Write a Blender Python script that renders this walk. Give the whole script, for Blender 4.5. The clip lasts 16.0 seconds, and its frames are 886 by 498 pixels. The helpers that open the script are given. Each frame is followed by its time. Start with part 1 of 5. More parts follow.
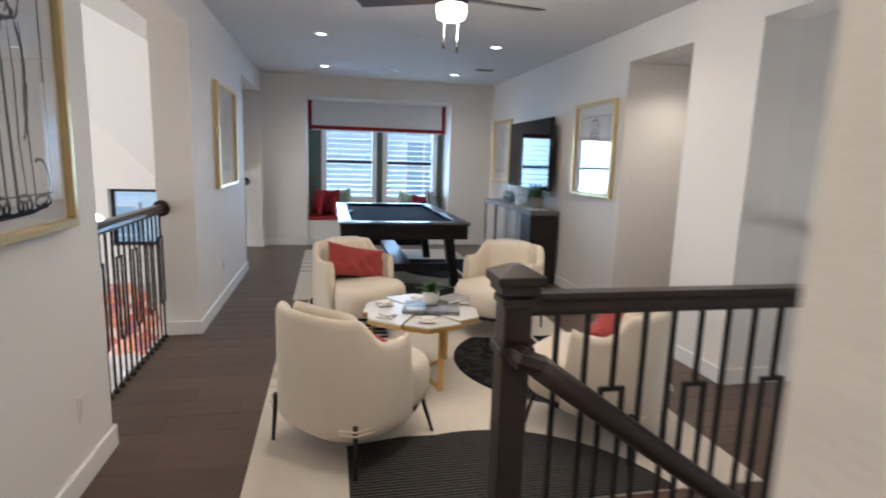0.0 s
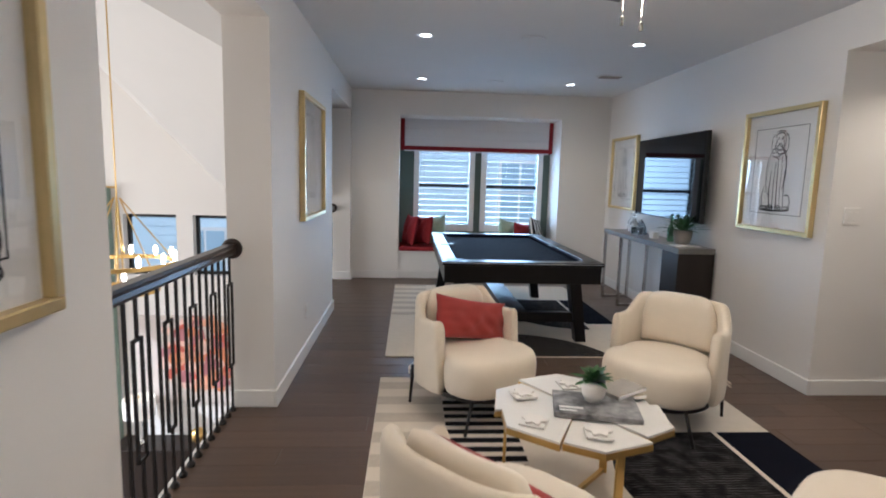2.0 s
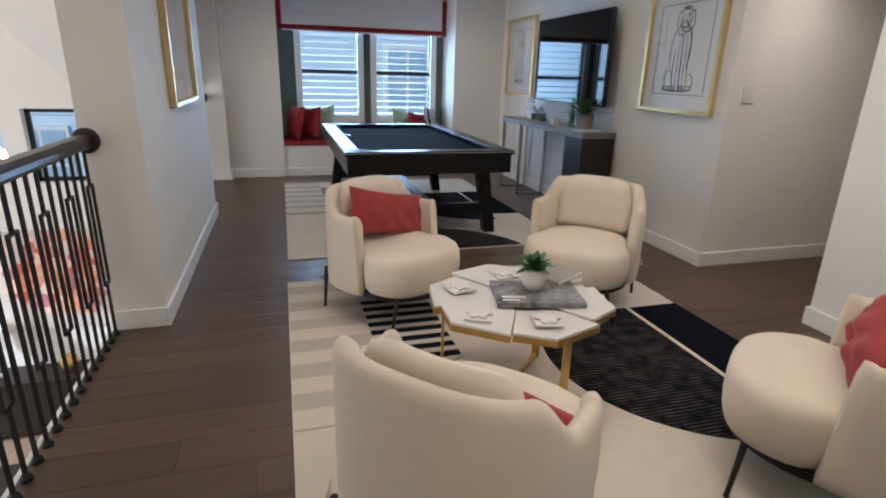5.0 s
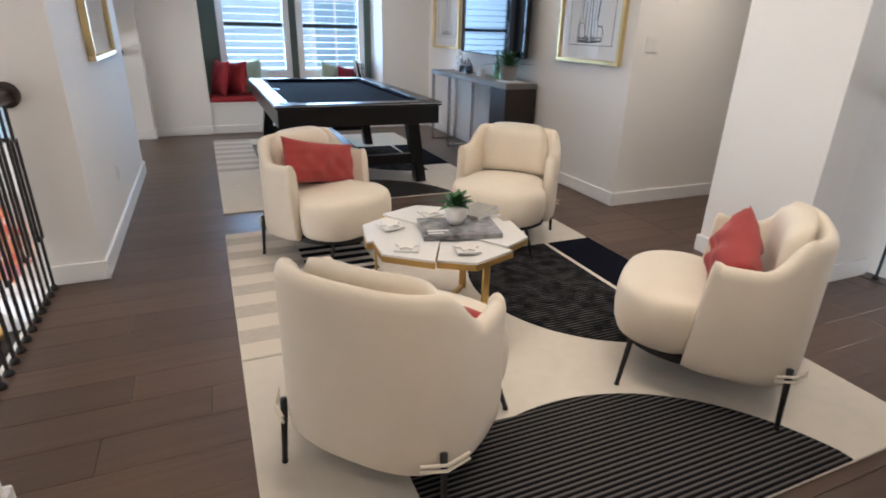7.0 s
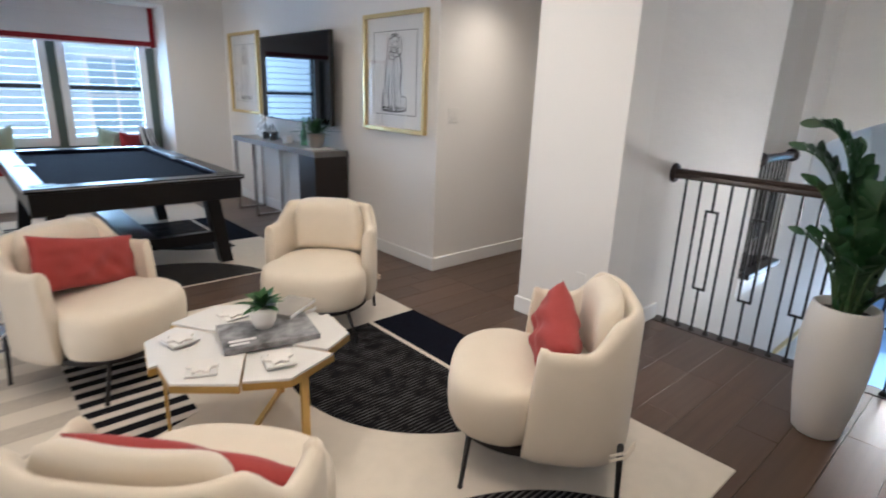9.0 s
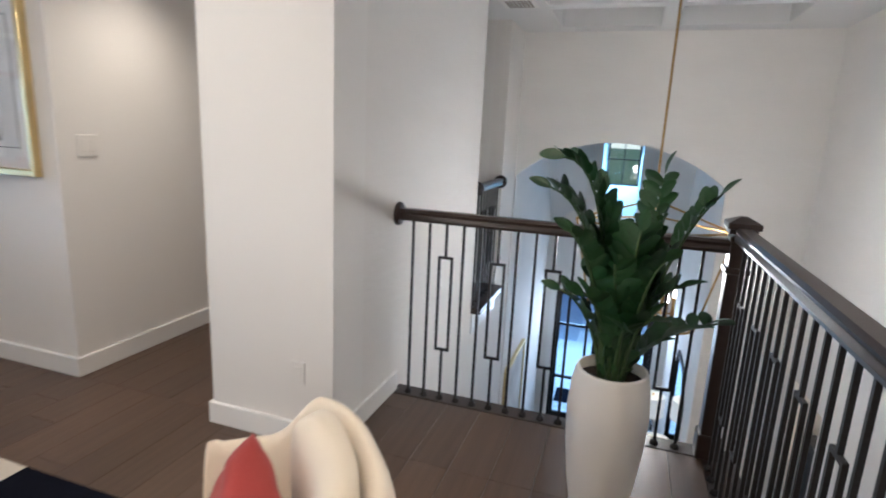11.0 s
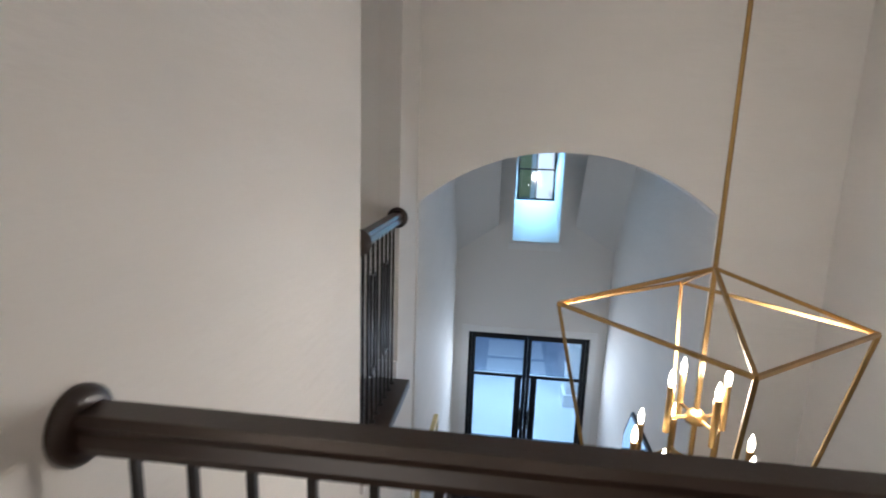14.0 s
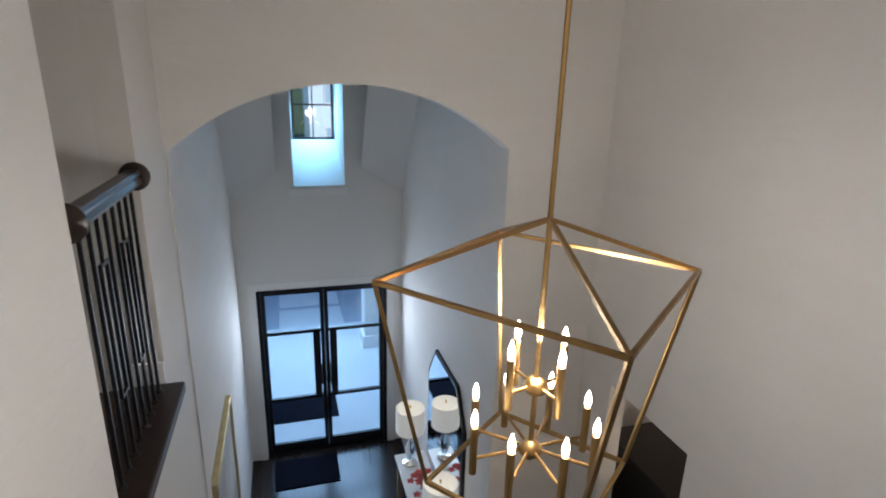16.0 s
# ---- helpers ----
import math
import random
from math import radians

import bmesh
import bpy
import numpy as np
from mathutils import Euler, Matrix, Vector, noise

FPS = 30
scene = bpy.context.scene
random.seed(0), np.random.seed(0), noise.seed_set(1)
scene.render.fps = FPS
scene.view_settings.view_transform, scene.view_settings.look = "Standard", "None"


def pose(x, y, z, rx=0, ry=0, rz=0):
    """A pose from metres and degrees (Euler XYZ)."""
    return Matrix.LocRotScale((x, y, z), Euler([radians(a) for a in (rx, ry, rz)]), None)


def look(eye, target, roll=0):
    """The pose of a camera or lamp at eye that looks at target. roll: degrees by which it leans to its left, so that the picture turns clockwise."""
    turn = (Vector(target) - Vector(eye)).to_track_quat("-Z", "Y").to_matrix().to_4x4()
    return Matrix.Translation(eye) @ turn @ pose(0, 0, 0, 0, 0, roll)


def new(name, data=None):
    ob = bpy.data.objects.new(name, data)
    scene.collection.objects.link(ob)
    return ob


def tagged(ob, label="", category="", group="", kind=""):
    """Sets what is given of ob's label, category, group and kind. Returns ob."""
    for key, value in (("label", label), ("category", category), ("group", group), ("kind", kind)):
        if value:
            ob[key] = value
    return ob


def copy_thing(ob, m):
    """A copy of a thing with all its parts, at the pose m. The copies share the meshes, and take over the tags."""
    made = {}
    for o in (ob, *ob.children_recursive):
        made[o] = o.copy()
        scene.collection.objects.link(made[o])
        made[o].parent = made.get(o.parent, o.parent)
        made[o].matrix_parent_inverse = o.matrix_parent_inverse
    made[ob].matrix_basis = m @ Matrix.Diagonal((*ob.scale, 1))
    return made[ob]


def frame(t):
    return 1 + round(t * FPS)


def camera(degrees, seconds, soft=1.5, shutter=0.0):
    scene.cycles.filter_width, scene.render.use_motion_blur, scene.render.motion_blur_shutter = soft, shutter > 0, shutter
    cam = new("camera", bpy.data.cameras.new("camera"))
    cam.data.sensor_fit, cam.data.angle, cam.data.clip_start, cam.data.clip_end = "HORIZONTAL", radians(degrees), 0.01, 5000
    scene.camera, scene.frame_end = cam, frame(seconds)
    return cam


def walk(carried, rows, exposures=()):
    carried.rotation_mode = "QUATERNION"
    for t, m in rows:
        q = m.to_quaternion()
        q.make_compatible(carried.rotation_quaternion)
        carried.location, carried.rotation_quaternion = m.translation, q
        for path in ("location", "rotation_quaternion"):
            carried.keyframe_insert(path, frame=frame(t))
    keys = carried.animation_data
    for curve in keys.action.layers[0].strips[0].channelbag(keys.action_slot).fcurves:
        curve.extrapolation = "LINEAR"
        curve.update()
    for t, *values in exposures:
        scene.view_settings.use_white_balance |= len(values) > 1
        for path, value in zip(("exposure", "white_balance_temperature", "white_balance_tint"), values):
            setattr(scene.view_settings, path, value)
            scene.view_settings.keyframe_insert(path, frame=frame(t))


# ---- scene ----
cam = camera(78.9, 16.0, soft=1.8, shutter=0.5)
PATH = [
    (0, (0.249, 0.865, 1.497), (0.66, 2.793, 1.165), 1.8),
    (0.5, (0.273, 1.168, 1.504), (0.474, 3.13, 1.167), 1.5),
    (1, (0.26, 1.46, 1.51), (0.376, 3.431, 1.189), 1.5),
    (1.5, (0.138, 1.761, 1.509), (0.246, 3.736, 1.213), 1.5),
    (2, (0.059, 2.039, 1.517), (0.184, 4.018, 1.253), 1.5),
    (2.5, (0.056, 2.251, 1.55), (0.235, 4.228, 1.311), 1.4),
    (3, (0.039, 2.354, 1.559), (0.303, 4.321, 1.307), 1.4),
    (3.5, (0.012, 2.406, 1.529), (0.353, 4.352, 1.217), 1.4),
    (4, (-0.018, 2.412, 1.487), (0.4, 4.324, 1.075), 1.5),
    (4.5, (-0.058, 2.384, 1.448), (0.425, 4.253, 0.926), 1.5),
    (5, (-0.102, 2.357, 1.406), (0.44, 4.179, 0.786), 1.6),
    (7.3, (-0.134, 2.082, 1.397), (0.662, 3.754, 0.641), 1.9),
    (7.5, (-0.134, 2.087, 1.414), (0.712, 3.742, 0.674), 2.1),
    (8, (-0.054, 2.119, 1.419), (0.916, 3.732, 0.742), 1.9),
    (8.5, (0.005, 2.216, 1.473), (1.137, 3.742, 0.849), 2.1),
    (9, (0.05, 2.315, 1.497), (1.348, 3.73, 0.938), 2.2),
    (9.5, (0.176, 2.402, 1.506), (1.637, 3.67, 0.998), 2.1),
    (10, (0.423, 2.524, 1.478), (2.055, 3.59, 1.033), 2.2),
    (10.2, (0.512, 2.595, 1.472), (2.209, 3.563, 1.043), 2.4),
    (12.3, (1.852, 2.898, 1.5), (3.759, 3.281, 1.035), 2.5),
    (12.5, (2.015, 2.93, 1.463), (3.918, 3.341, 1.007), 1.8),
    (13, (2.373, 3.054, 1.48), (4.274, 3.484, 1.034), 1.6),
    (13.5, (2.676, 3.19, 1.471), (4.599, 3.563, 1.066), 1.6),
    (14, (2.903, 3.293, 1.488), (4.852, 3.524, 1.104), 1.9),
    (14.5, (3.048, 3.273, 1.505), (5.01, 3.304, 1.12), 1.6),
    (15, (3.146, 3.21, 1.488), (5.092, 3.016, 1.07), 1.6),
    (15.5, (3.265, 3.228, 1.464), (5.164, 2.832, 0.975), 1.6),
    (16, (3.41, 3.317, 1.468), (5.24, 2.765, 0.883), 1.6),
]
EXPOSURES = [(0.0, 0.04, 5240, 10), (1.5, 0.02, 5240, 10), (3.5, -0.17, 5240, 10), (5.0, -0.17, 5240, 10), (7.5, 0.27, 5220, 10), (9.0, 0.20, 5200, 10),
             (10.2, 0.20, 5200, 10), (12.5, 0.28, 5450, 11), (13.5, 0.16, 5700, 12), (14.5, -0.32, 5650, 11), (16.0, -0.36, 5650, 11)]
walk(cam, [(t, look(eye, target, roll)) for t, eye, target, roll in PATH], EXPOSURES)

# ---- light ----
AY = 10.62   # window plane of the alcove
world = bpy.data.worlds.new("sky")
scene.world = world
world.use_nodes = True
wn = world.node_tree.nodes
sky = wn.new("ShaderNodeTexSky")
sky.sky_type, sky.sun_disc = "NISHITA", False
sky.ozone_density, sky.dust_density = 4.0, 0.4
sky.sun_elevation, sky.sun_rotation = radians(32), radians(246)
world.node_tree.links.new(sky.outputs[0], wn["Background"].inputs[0])
wn["Background"].inputs[1].default_value = 0.15
sun = new("sun", bpy.data.lights.new("sun", "SUN"))
sun.data.energy, sun.data.angle, sun.data.color = 4.5, radians(0.5), (1.0, 0.95, 0.88)
sun.matrix_world = look((-22, -10, 15), (0, 0, 0))


def area(name, eye, target, w, h, watts, color):
    lamp = new(name, bpy.data.lights.new(name, "AREA"))
    lamp.data.shape, lamp.data.size, lamp.data.size_y = "RECTANGLE", w, h
    lamp.data.energy, lamp.data.color = watts, color
    lamp.matrix_world = look(eye, target)
    return lamp


DAY = (0.70, 0.85, 1.0)
WARM = (1.0, 0.77, 0.52)
area("alcove_daylight", (1.1, AY + 0.45, 1.45), (1.1, 9.0, 1.2), 2.0, 1.5, 120, (0.58, 0.80, 1.0))
area("great_room_daylight", (-8.9, 5.5, 0.4), (0, 5.5, 0.2), 6.5, 4.2, 480, (1.0, 0.84, 0.66))
area("entry_door_daylight", (9.96, 2.9, -1.38), (6.0, 2.9, -1.7), 1.5, 0.6, 27, (0.86, 0.94, 1.0))
# added fill without a fixture: brightens the porch slab in the sky's blue
area("porch_daylight", (13.0, 2.9, -0.4), (11.6, 2.9, -3.5), 2.6, 2.0, 190, (0.45, 0.72, 1.0))
area("dormer_daylight", (11.0, 2.9, 1.15), (8.0, 2.9, -1.0), 0.48, 0.7, 15, (0.34, 0.70, 1.0))


# ---- materials ----
def mat(name, color, rough=0.6, metal=0.0, vary=0.06, scale=6.0, bump=0.0, bump_scale=60.0, coat=0.0,
        stretch=(1, 1, 1), sheen=0.0, emit=0.0, random=0.0, spec=0.5):
    m = bpy.data.materials.new(name)
    m.use_nodes = True
    n, l = m.node_tree.nodes, m.node_tree.links
    b = n["Principled BSDF"]
    b.inputs["Roughness"].default_value = rough
    b.inputs["Metallic"].default_value = metal
    b.inputs["Coat Weight"].default_value = coat
    b.inputs["Sheen Weight"].default_value = sheen
    b.inputs["Specular IOR Level"].default_value = spec
    tc = n.new("ShaderNodeTexCoord")
    mp = n.new("ShaderNodeMapping")
    mp.inputs["Scale"].default_value = stretch
    l.new(tc.outputs["Object"], mp.inputs[0])
    big = n.new("ShaderNodeTexNoise")
    big.inputs["Scale"].default_value, big.inputs["Detail"].default_value = scale, 5
    l.new(mp.outputs[0], big.inputs["Vector"])
    ramp = n.new("ShaderNodeMapRange")
    ramp.inputs[3].default_value, ramp.inputs[4].default_value = 1 - vary, 1 + vary
    l.new(big.outputs["Fac"], ramp.inputs[0])
    val = ramp.outputs[0]
    if random:
        info = n.new("ShaderNodeObjectInfo")
        r2 = n.new("ShaderNodeMapRange")
        r2.inputs[3].default_value, r2.inputs[4].default_value = 1 - random, 1 + random
        l.new(info.outputs["Random"], r2.inputs[0])
        mul = n.new("ShaderNodeMath")
        mul.operation = "MULTIPLY"
        l.new(val, mul.inputs[0]), l.new(r2.outputs[0], mul.inputs[1])
        val = mul.outputs[0]
    mix = n.new("ShaderNodeVectorMath")
    mix.operation = "SCALE"
    mix.inputs[0].default_value = color
    l.new(val, mix.inputs["Scale"])
    l.new(mix.outputs[0], b.inputs["Base Color"])
    if bump:
        fine = n.new("ShaderNodeTexNoise")
        fine.inputs["Scale"].default_value, fine.inputs["Detail"].default_value = bump_scale, 4
        l.new(mp.outputs[0], fine.inputs["Vector"])
        bp = n.new("ShaderNodeBump")
        bp.inputs["Strength"].default_value, bp.inputs["Distance"].default_value = bump, 0.004
        l.new(fine.outputs["Fac"], bp.inputs["Height"])
        l.new(bp.outputs[0], b.inputs["Normal"])
    if emit:
        b.inputs["Emission Color"].default_value = (*color, 1)
        b.inputs["Emission Strength"].default_value = emit
    return m


def glass_mat(name, tint=(1, 1, 1), rough=0.0):
    m = bpy.data.materials.new(name)
    m.use_nodes = True
    b = m.node_tree.nodes["Principled BSDF"]
    b.inputs["Base Color"].default_value = (*tint, 1)
    b.inputs["Transmission Weight"].default_value = 1
    b.inputs["Roughness"].default_value = rough
    b.inputs["IOR"].default_value = 1.45
    return m


def pane_mat(name):
    # thin glazing: clear, with a plain mirror gloss that grows at grazing angles
    m = bpy.data.materials.new(name)
    m.use_nodes = True
    n, l = m.node_tree.nodes, m.node_tree.links
    n.clear()
    out = n.new("ShaderNodeOutputMaterial")
    mix = n.new("ShaderNodeMixShader")
    lw = n.new("ShaderNodeLayerWeight")
    lw.inputs[0].default_value = 0.5
    pw = n.new("ShaderNodeMath")
    pw.operation = "POWER"
    pw.inputs[1].default_value = 3.0
    l.new(lw.outputs["Facing"], pw.inputs[0])
    fr = n.new("ShaderNodeMapRange")
    fr.inputs[3].default_value, fr.inputs[4].default_value = 0.035, 0.85
    l.new(pw.outputs[0], fr.inputs[0])
    tr = n.new("ShaderNodeBsdfTransparent")
    gl = n.new("ShaderNodeBsdfGlossy")
    gl.inputs["Roughness"].default_value = 0.01
    l.new(fr.outputs[0], mix.inputs[0]), l.new(tr.outputs[0], mix.inputs[1])
    l.new(gl.outputs[0], mix.inputs[2]), l.new(mix.outputs[0], out.inputs[0])
    return m


def stripe_mat(name, a, b_col, period, duty, rough=0.95, axis="Y", soft=0.08, wobble=0.0):
    m = mat(name, a, rough, vary=0.12, scale=30, bump=0.6, bump_scale=220, spec=0.08)
    n, l = m.node_tree.nodes, m.node_tree.links
    bs = n["Principled BSDF"]
    base = bs.inputs["Base Color"].links[0].from_socket
    tc = n.new("ShaderNodeTexCoord")
    sep = n.new("ShaderNodeSeparateXYZ")
    if wobble:
        no = n.new("ShaderNodeTexNoise")
        no.inputs["Scale"].default_value = 9
        l.new(tc.outputs["Object"], no.inputs["Vector"])
        add = n.new("ShaderNodeVectorMath")
        add.operation = "MULTIPLY_ADD"
        add.inputs[1].default_value = (wobble,) * 3
        l.new(no.outputs["Color"], add.inputs[0]), l.new(tc.outputs["Object"], add.inputs[2])
        l.new(add.outputs[0], sep.inputs[0])
    else:
        l.new(tc.outputs["Object"], sep.inputs[0])
    fr = n.new("ShaderNodeMath")
    fr.operation = "FRACT"
    dv = n.new("ShaderNodeMath")
    dv.operation = "DIVIDE"
    dv.inputs[1].default_value = period
    l.new(sep.outputs[axis], dv.inputs[0]), l.new(dv.outputs[0], fr.inputs[0])
    rg = n.new("ShaderNodeMapRange")
    rg.inputs[1].default_value, rg.inputs[2].default_value = duty - soft, duty + soft
    l.new(fr.outputs[0], rg.inputs[0])
    fac = rg.outputs[0]
    if wobble:
        n2 = n.new("ShaderNodeTexNoise")
        n2.inputs["Scale"].default_value, n2.inputs["Detail"].default_value = 14, 6
        l.new(tc.outputs["Object"], n2.inputs["Vector"])
        r3 = n.new("ShaderNodeMapRange")
        r3.inputs[1].default_value, r3.inputs[2].default_value = 0.35, 0.62
        l.new(n2.outputs["Fac"], r3.inputs[0])
        mu = n.new("ShaderNodeMath")
        mu.operation = "MULTIPLY"
        l.new(fac, mu.inputs[0]), l.new(r3.outputs[0], mu.inputs[1])
        fac = mu.outputs[0]
    mx = n.new("ShaderNodeMix")
    mx.data_type = "RGBA"
    mx.inputs["B"].default_value = (*b_col, 1)
    l.new(fac, mx.inputs[0])
    l.new(base, mx.inputs[6])
    mx.inputs[7].default_value = (*b_col, 1)
    l.new(mx.outputs[2], bs.inputs["Base Color"])
    return m


WALL = mat("wall_paint", (0.80, 0.775, 0.745), 0.75, vary=0.015, scale=2, bump=0.12, bump_scale=90)
# plaster bumps; the soft tone drift imitates streaks of light and shade on the walls
TEXWALL = mat("textured_wall_paint", (0.78, 0.75, 0.715), 0.72, vary=0.05, scale=1.6, bump=1.0, bump_scale=7, stretch=(1, 1, 3.2))
CEIL = mat("ceiling_paint", (0.72, 0.71, 0.70), 0.85, vary=0.02, scale=3, bump=0.15, bump_scale=110)
TRIM = mat("trim_paint", (0.83, 0.82, 0.80), 0.4, vary=0.015)
WOOD = mat("dark_plank", (0.090, 0.055, 0.036), 0.36, vary=0.38, scale=3.2, bump=0.12, bump_scale=40,
           stretch=(0.35, 9, 1), random=0.16)
SLAB = mat("subfloor", (0.03, 0.02, 0.015), 0.7)
RAIL = mat("espresso_wood", (0.028, 0.017, 0.013), 0.33, vary=0.3, scale=4, bump=0.08, bump_scale=60, stretch=(2, 2, 14))
IRON = mat("black_iron", (0.018, 0.016, 0.016), 0.5, 0.3, bump=0.1, bump_scale=300)
CREAM = mat("cream_boucle", (0.74, 0.655, 0.53), 0.95, vary=0.05, scale=9, bump=0.55, bump_scale=420, sheen=0.25)
RED = mat("rust_red_velvet", (0.31, 0.034, 0.028), 0.85, vary=0.22, scale=7, bump=0.35, bump_scale=120, sheen=0.12)
DRED = mat("deep_red_cotton", (0.24, 0.012, 0.018), 0.9, vary=0.15, scale=8, bump=0.3, bump_scale=200)
SAGE = mat("sage_green_cloth", (0.36, 0.45, 0.34), 0.9, vary=0.1, bump=0.3, bump_scale=200)
MARBLE = mat("white_stone_top", (0.70, 0.685, 0.655), 0.3, vary=0.05, scale=5)
BRASS = mat("brushed_brass", (0.62, 0.42, 0.15), 0.32, 1.0, vary=0.1, scale=20)
CHROME = mat("brushed_steel", (0.62, 0.60, 0.58), 0.25, 1.0, vary=0.05)
GOLDF = mat("gold_leaf_frame", (0.68, 0.54, 0.27), 0.36, 0.85, vary=0.15, scale=12, bump=0.2, bump_scale=60)
PAPER = mat("drawing_paper", (0.80, 0.79, 0.78), 0.8, vary=0.02)
INK = mat("black_ink", (0.02, 0.02, 0.025), 0.8)
PANE = pane_mat("clear_pane")
BLACKW = mat("black_lacquer", (0.004, 0.004, 0.005), 0.28, vary=0.2, scale=8, spec=0.35)
FELT = mat("navy_felt", (0.006, 0.008, 0.018), 0.95, vary=0.1, scale=40, bump=0.3, bump_scale=500, spec=0.1)
SILVER = mat("silver_line", (0.55, 0.56, 0.58), 0.3, 0.9)
GREENW = mat("dark_sage_wall", (0.115, 0.155, 0.135), 0.75, vary=0.04, bump=0.1, bump_scale=90)
SHADE = mat("white_linen", (0.74, 0.73, 0.75), 0.9, vary=0.03, bump=0.3, bump_scale=260)
TVB = mat("tv_black", (0.006, 0.006, 0.007), 0.35)
SCREEN = mat("tv_screen", (0.004, 0.004, 0.005), 0.04, vary=0.0, spec=0.16)
FARGL = mat("far_window_glass", (0.42, 0.56, 0.66), 0.2)
AGED = mat("aged_brass", (0.40, 0.255, 0.10), 0.38, 1.0, vary=0.25, scale=14, bump=0.2, bump_scale=80)
GREYTOP = mat("grey_stone_veneer", (0.20, 0.19, 0.18), 0.32, vary=0.2, scale=10, stretch=(6, 1, 1))
ESPR = mat("espresso_veneer", (0.014, 0.008, 0.006), 0.45, vary=0.3, scale=5, stretch=(8, 8, 1))
LEAF = mat("zz_leaf", (0.017, 0.056, 0.015), 0.46, vary=0.3, scale=5, random=0.25)
LEAF2 = mat("succulent_leaf", (0.045, 0.12, 0.035), 0.5, vary=0.25, scale=9)
STEM = mat("zz_stem", (0.05, 0.09, 0.03), 0.5)
POTW = mat("matte_white_planter", (0.74, 0.71, 0.67), 0.6, vary=0.03, bump=0.15, bump_scale=120)
POTG = mat("grey_pot", (0.30, 0.27, 0.24), 0.7, vary=0.12, bump=0.2)
SOIL = mat("soil", (0.025, 0.018, 0.012), 0.95, vary=0.4, bump=0.8)
PLASTIC = mat("white_plastic", (0.78, 0.76, 0.73), 0.4, vary=0.01)
GLOW = mat("lamp_lens", (1.0, 0.93, 0.82), 0.5, emit=9.0)
BULB = mat("candle_bulb", (1.0, 0.86, 0.62), 0.5, emit=22.0)
RUGC = mat("cream_pile", (0.66, 0.60, 0.51), 0.98, vary=0.07, scale=14, bump=0.8, bump_scale=260)
RUGN = mat("navy_pile", (0.005, 0.006, 0.012), 0.98, vary=0.3, scale=30, bump=0.8, bump_scale=260, spec=0.08)
RUGS = stripe_mat("ribbed_black_pile", (0.006, 0.006, 0.008), (0.12, 0.11, 0.10), 0.0215, 0.66, soft=0.16)
RUGD = stripe_mat("soft_black_pile", (0.006, 0.006, 0.008), (0.10, 0.095, 0.09), 0.022, 0.70, wobble=0.012)
RUGZ = stripe_mat("black_white_stripe", (0.010, 0.010, 0.013), (0.62, 0.57, 0.50), 0.105, 0.55, soft=0.02)
RUGG = stripe_mat("grey_cream_stripe", (0.50, 0.45, 0.38), (0.66, 0.60, 0.51), 0.26, 0.5, soft=0.02)
SIDING = mat("pale_siding", (0.70, 0.82, 0.88), 0.8, vary=0.05, scale=2)
ROOFT = mat("grey_shingle", (0.26, 0.26, 0.27), 0.9, vary=0.25, scale=9, stretch=(2, 1, 9))
# the blue cast of open shade is mixed into this paving colour
PAVER = mat("blue_tinted_paving", (0.42, 0.46, 0.52), 0.9, vary=0.12, scale=1.5, bump=0.2)
CONC = mat("pale_concrete", (0.68, 0.69, 0.70), 0.9, vary=0.1, scale=2, bump=0.2)
GRASS = mat("lawn", (0.06, 0.10, 0.03), 0.95, vary=0.4, scale=6, bump=0.5, bump_scale=30)


# ---- builders ----
def part(name, bm, material, parent=None, label="", smooth=False):
    bmesh.ops.recalc_face_normals(bm, faces=bm.faces[:])
    me = bpy.data.meshes.new(name)
    bm.to_mesh(me)
    bm.free()
    me.materials.append(material)
    if smooth:
        me.polygons.foreach_set("use_smooth", [True] * len(me.polygons))
    ob = new(name, me)
    if parent:
        ob.parent = parent
    if label:
        ob["label"] = label
    return ob


def thing(name, at=(0, 0, 0), turn=0.0, label="", category="", group="", kind=""):
    ob = new(name)
    ob.empty_display_size = 0.1
    ob.matrix_basis = pose(*at, 0, 0, turn)
    return tagged(ob, label, category, group, kind)


def box(x0, x1, y0, y1, z0, z1, bevel=0.0, seg=1, bm=None):
    own = bm is None
    bm = bm or bmesh.new()
    v = [bm.verts.new((x, y, z)) for z in (z0, z1) for y in (y0, y1) for x in (x0, x1)]
    fs = [bm.faces.new([v[i] for i in q]) for q in
          ((0, 2, 3, 1), (4, 5, 7, 6), (0, 1, 5, 4), (2, 6, 7, 3), (0, 4, 6, 2), (1, 3, 7, 5))]
    if bevel:
        es = list({e for f in fs for e in f.edges})
        bmesh.ops.bevel(bm, geom=es, offset=bevel, segments=seg, affect="EDGES", profile=0.5)
    return bm


def prism(pts, z0, z1, bevel=0.0, seg=1, bm=None):
    """An upright prism over a plan outline."""
    bm = bm or bmesh.new()
    lo = [bm.verts.new((x, y, z0)) for x, y in pts]
    hi = [bm.verts.new((x, y, z1)) for x, y in pts]
    k = len(pts)
    fs = [bm.faces.new(lo[::-1]), bm.faces.new(hi)]
    fs += [bm.faces.new((lo[i], lo[(i + 1) % k], hi[(i + 1) % k], hi[i])) for i in range(k)]
    if bevel:
        es = list(fs[0].edges) + list(fs[1].edges)
        bmesh.ops.bevel(bm, geom=es, offset=bevel, segments=seg, affect="EDGES", profile=0.5)
    return bm


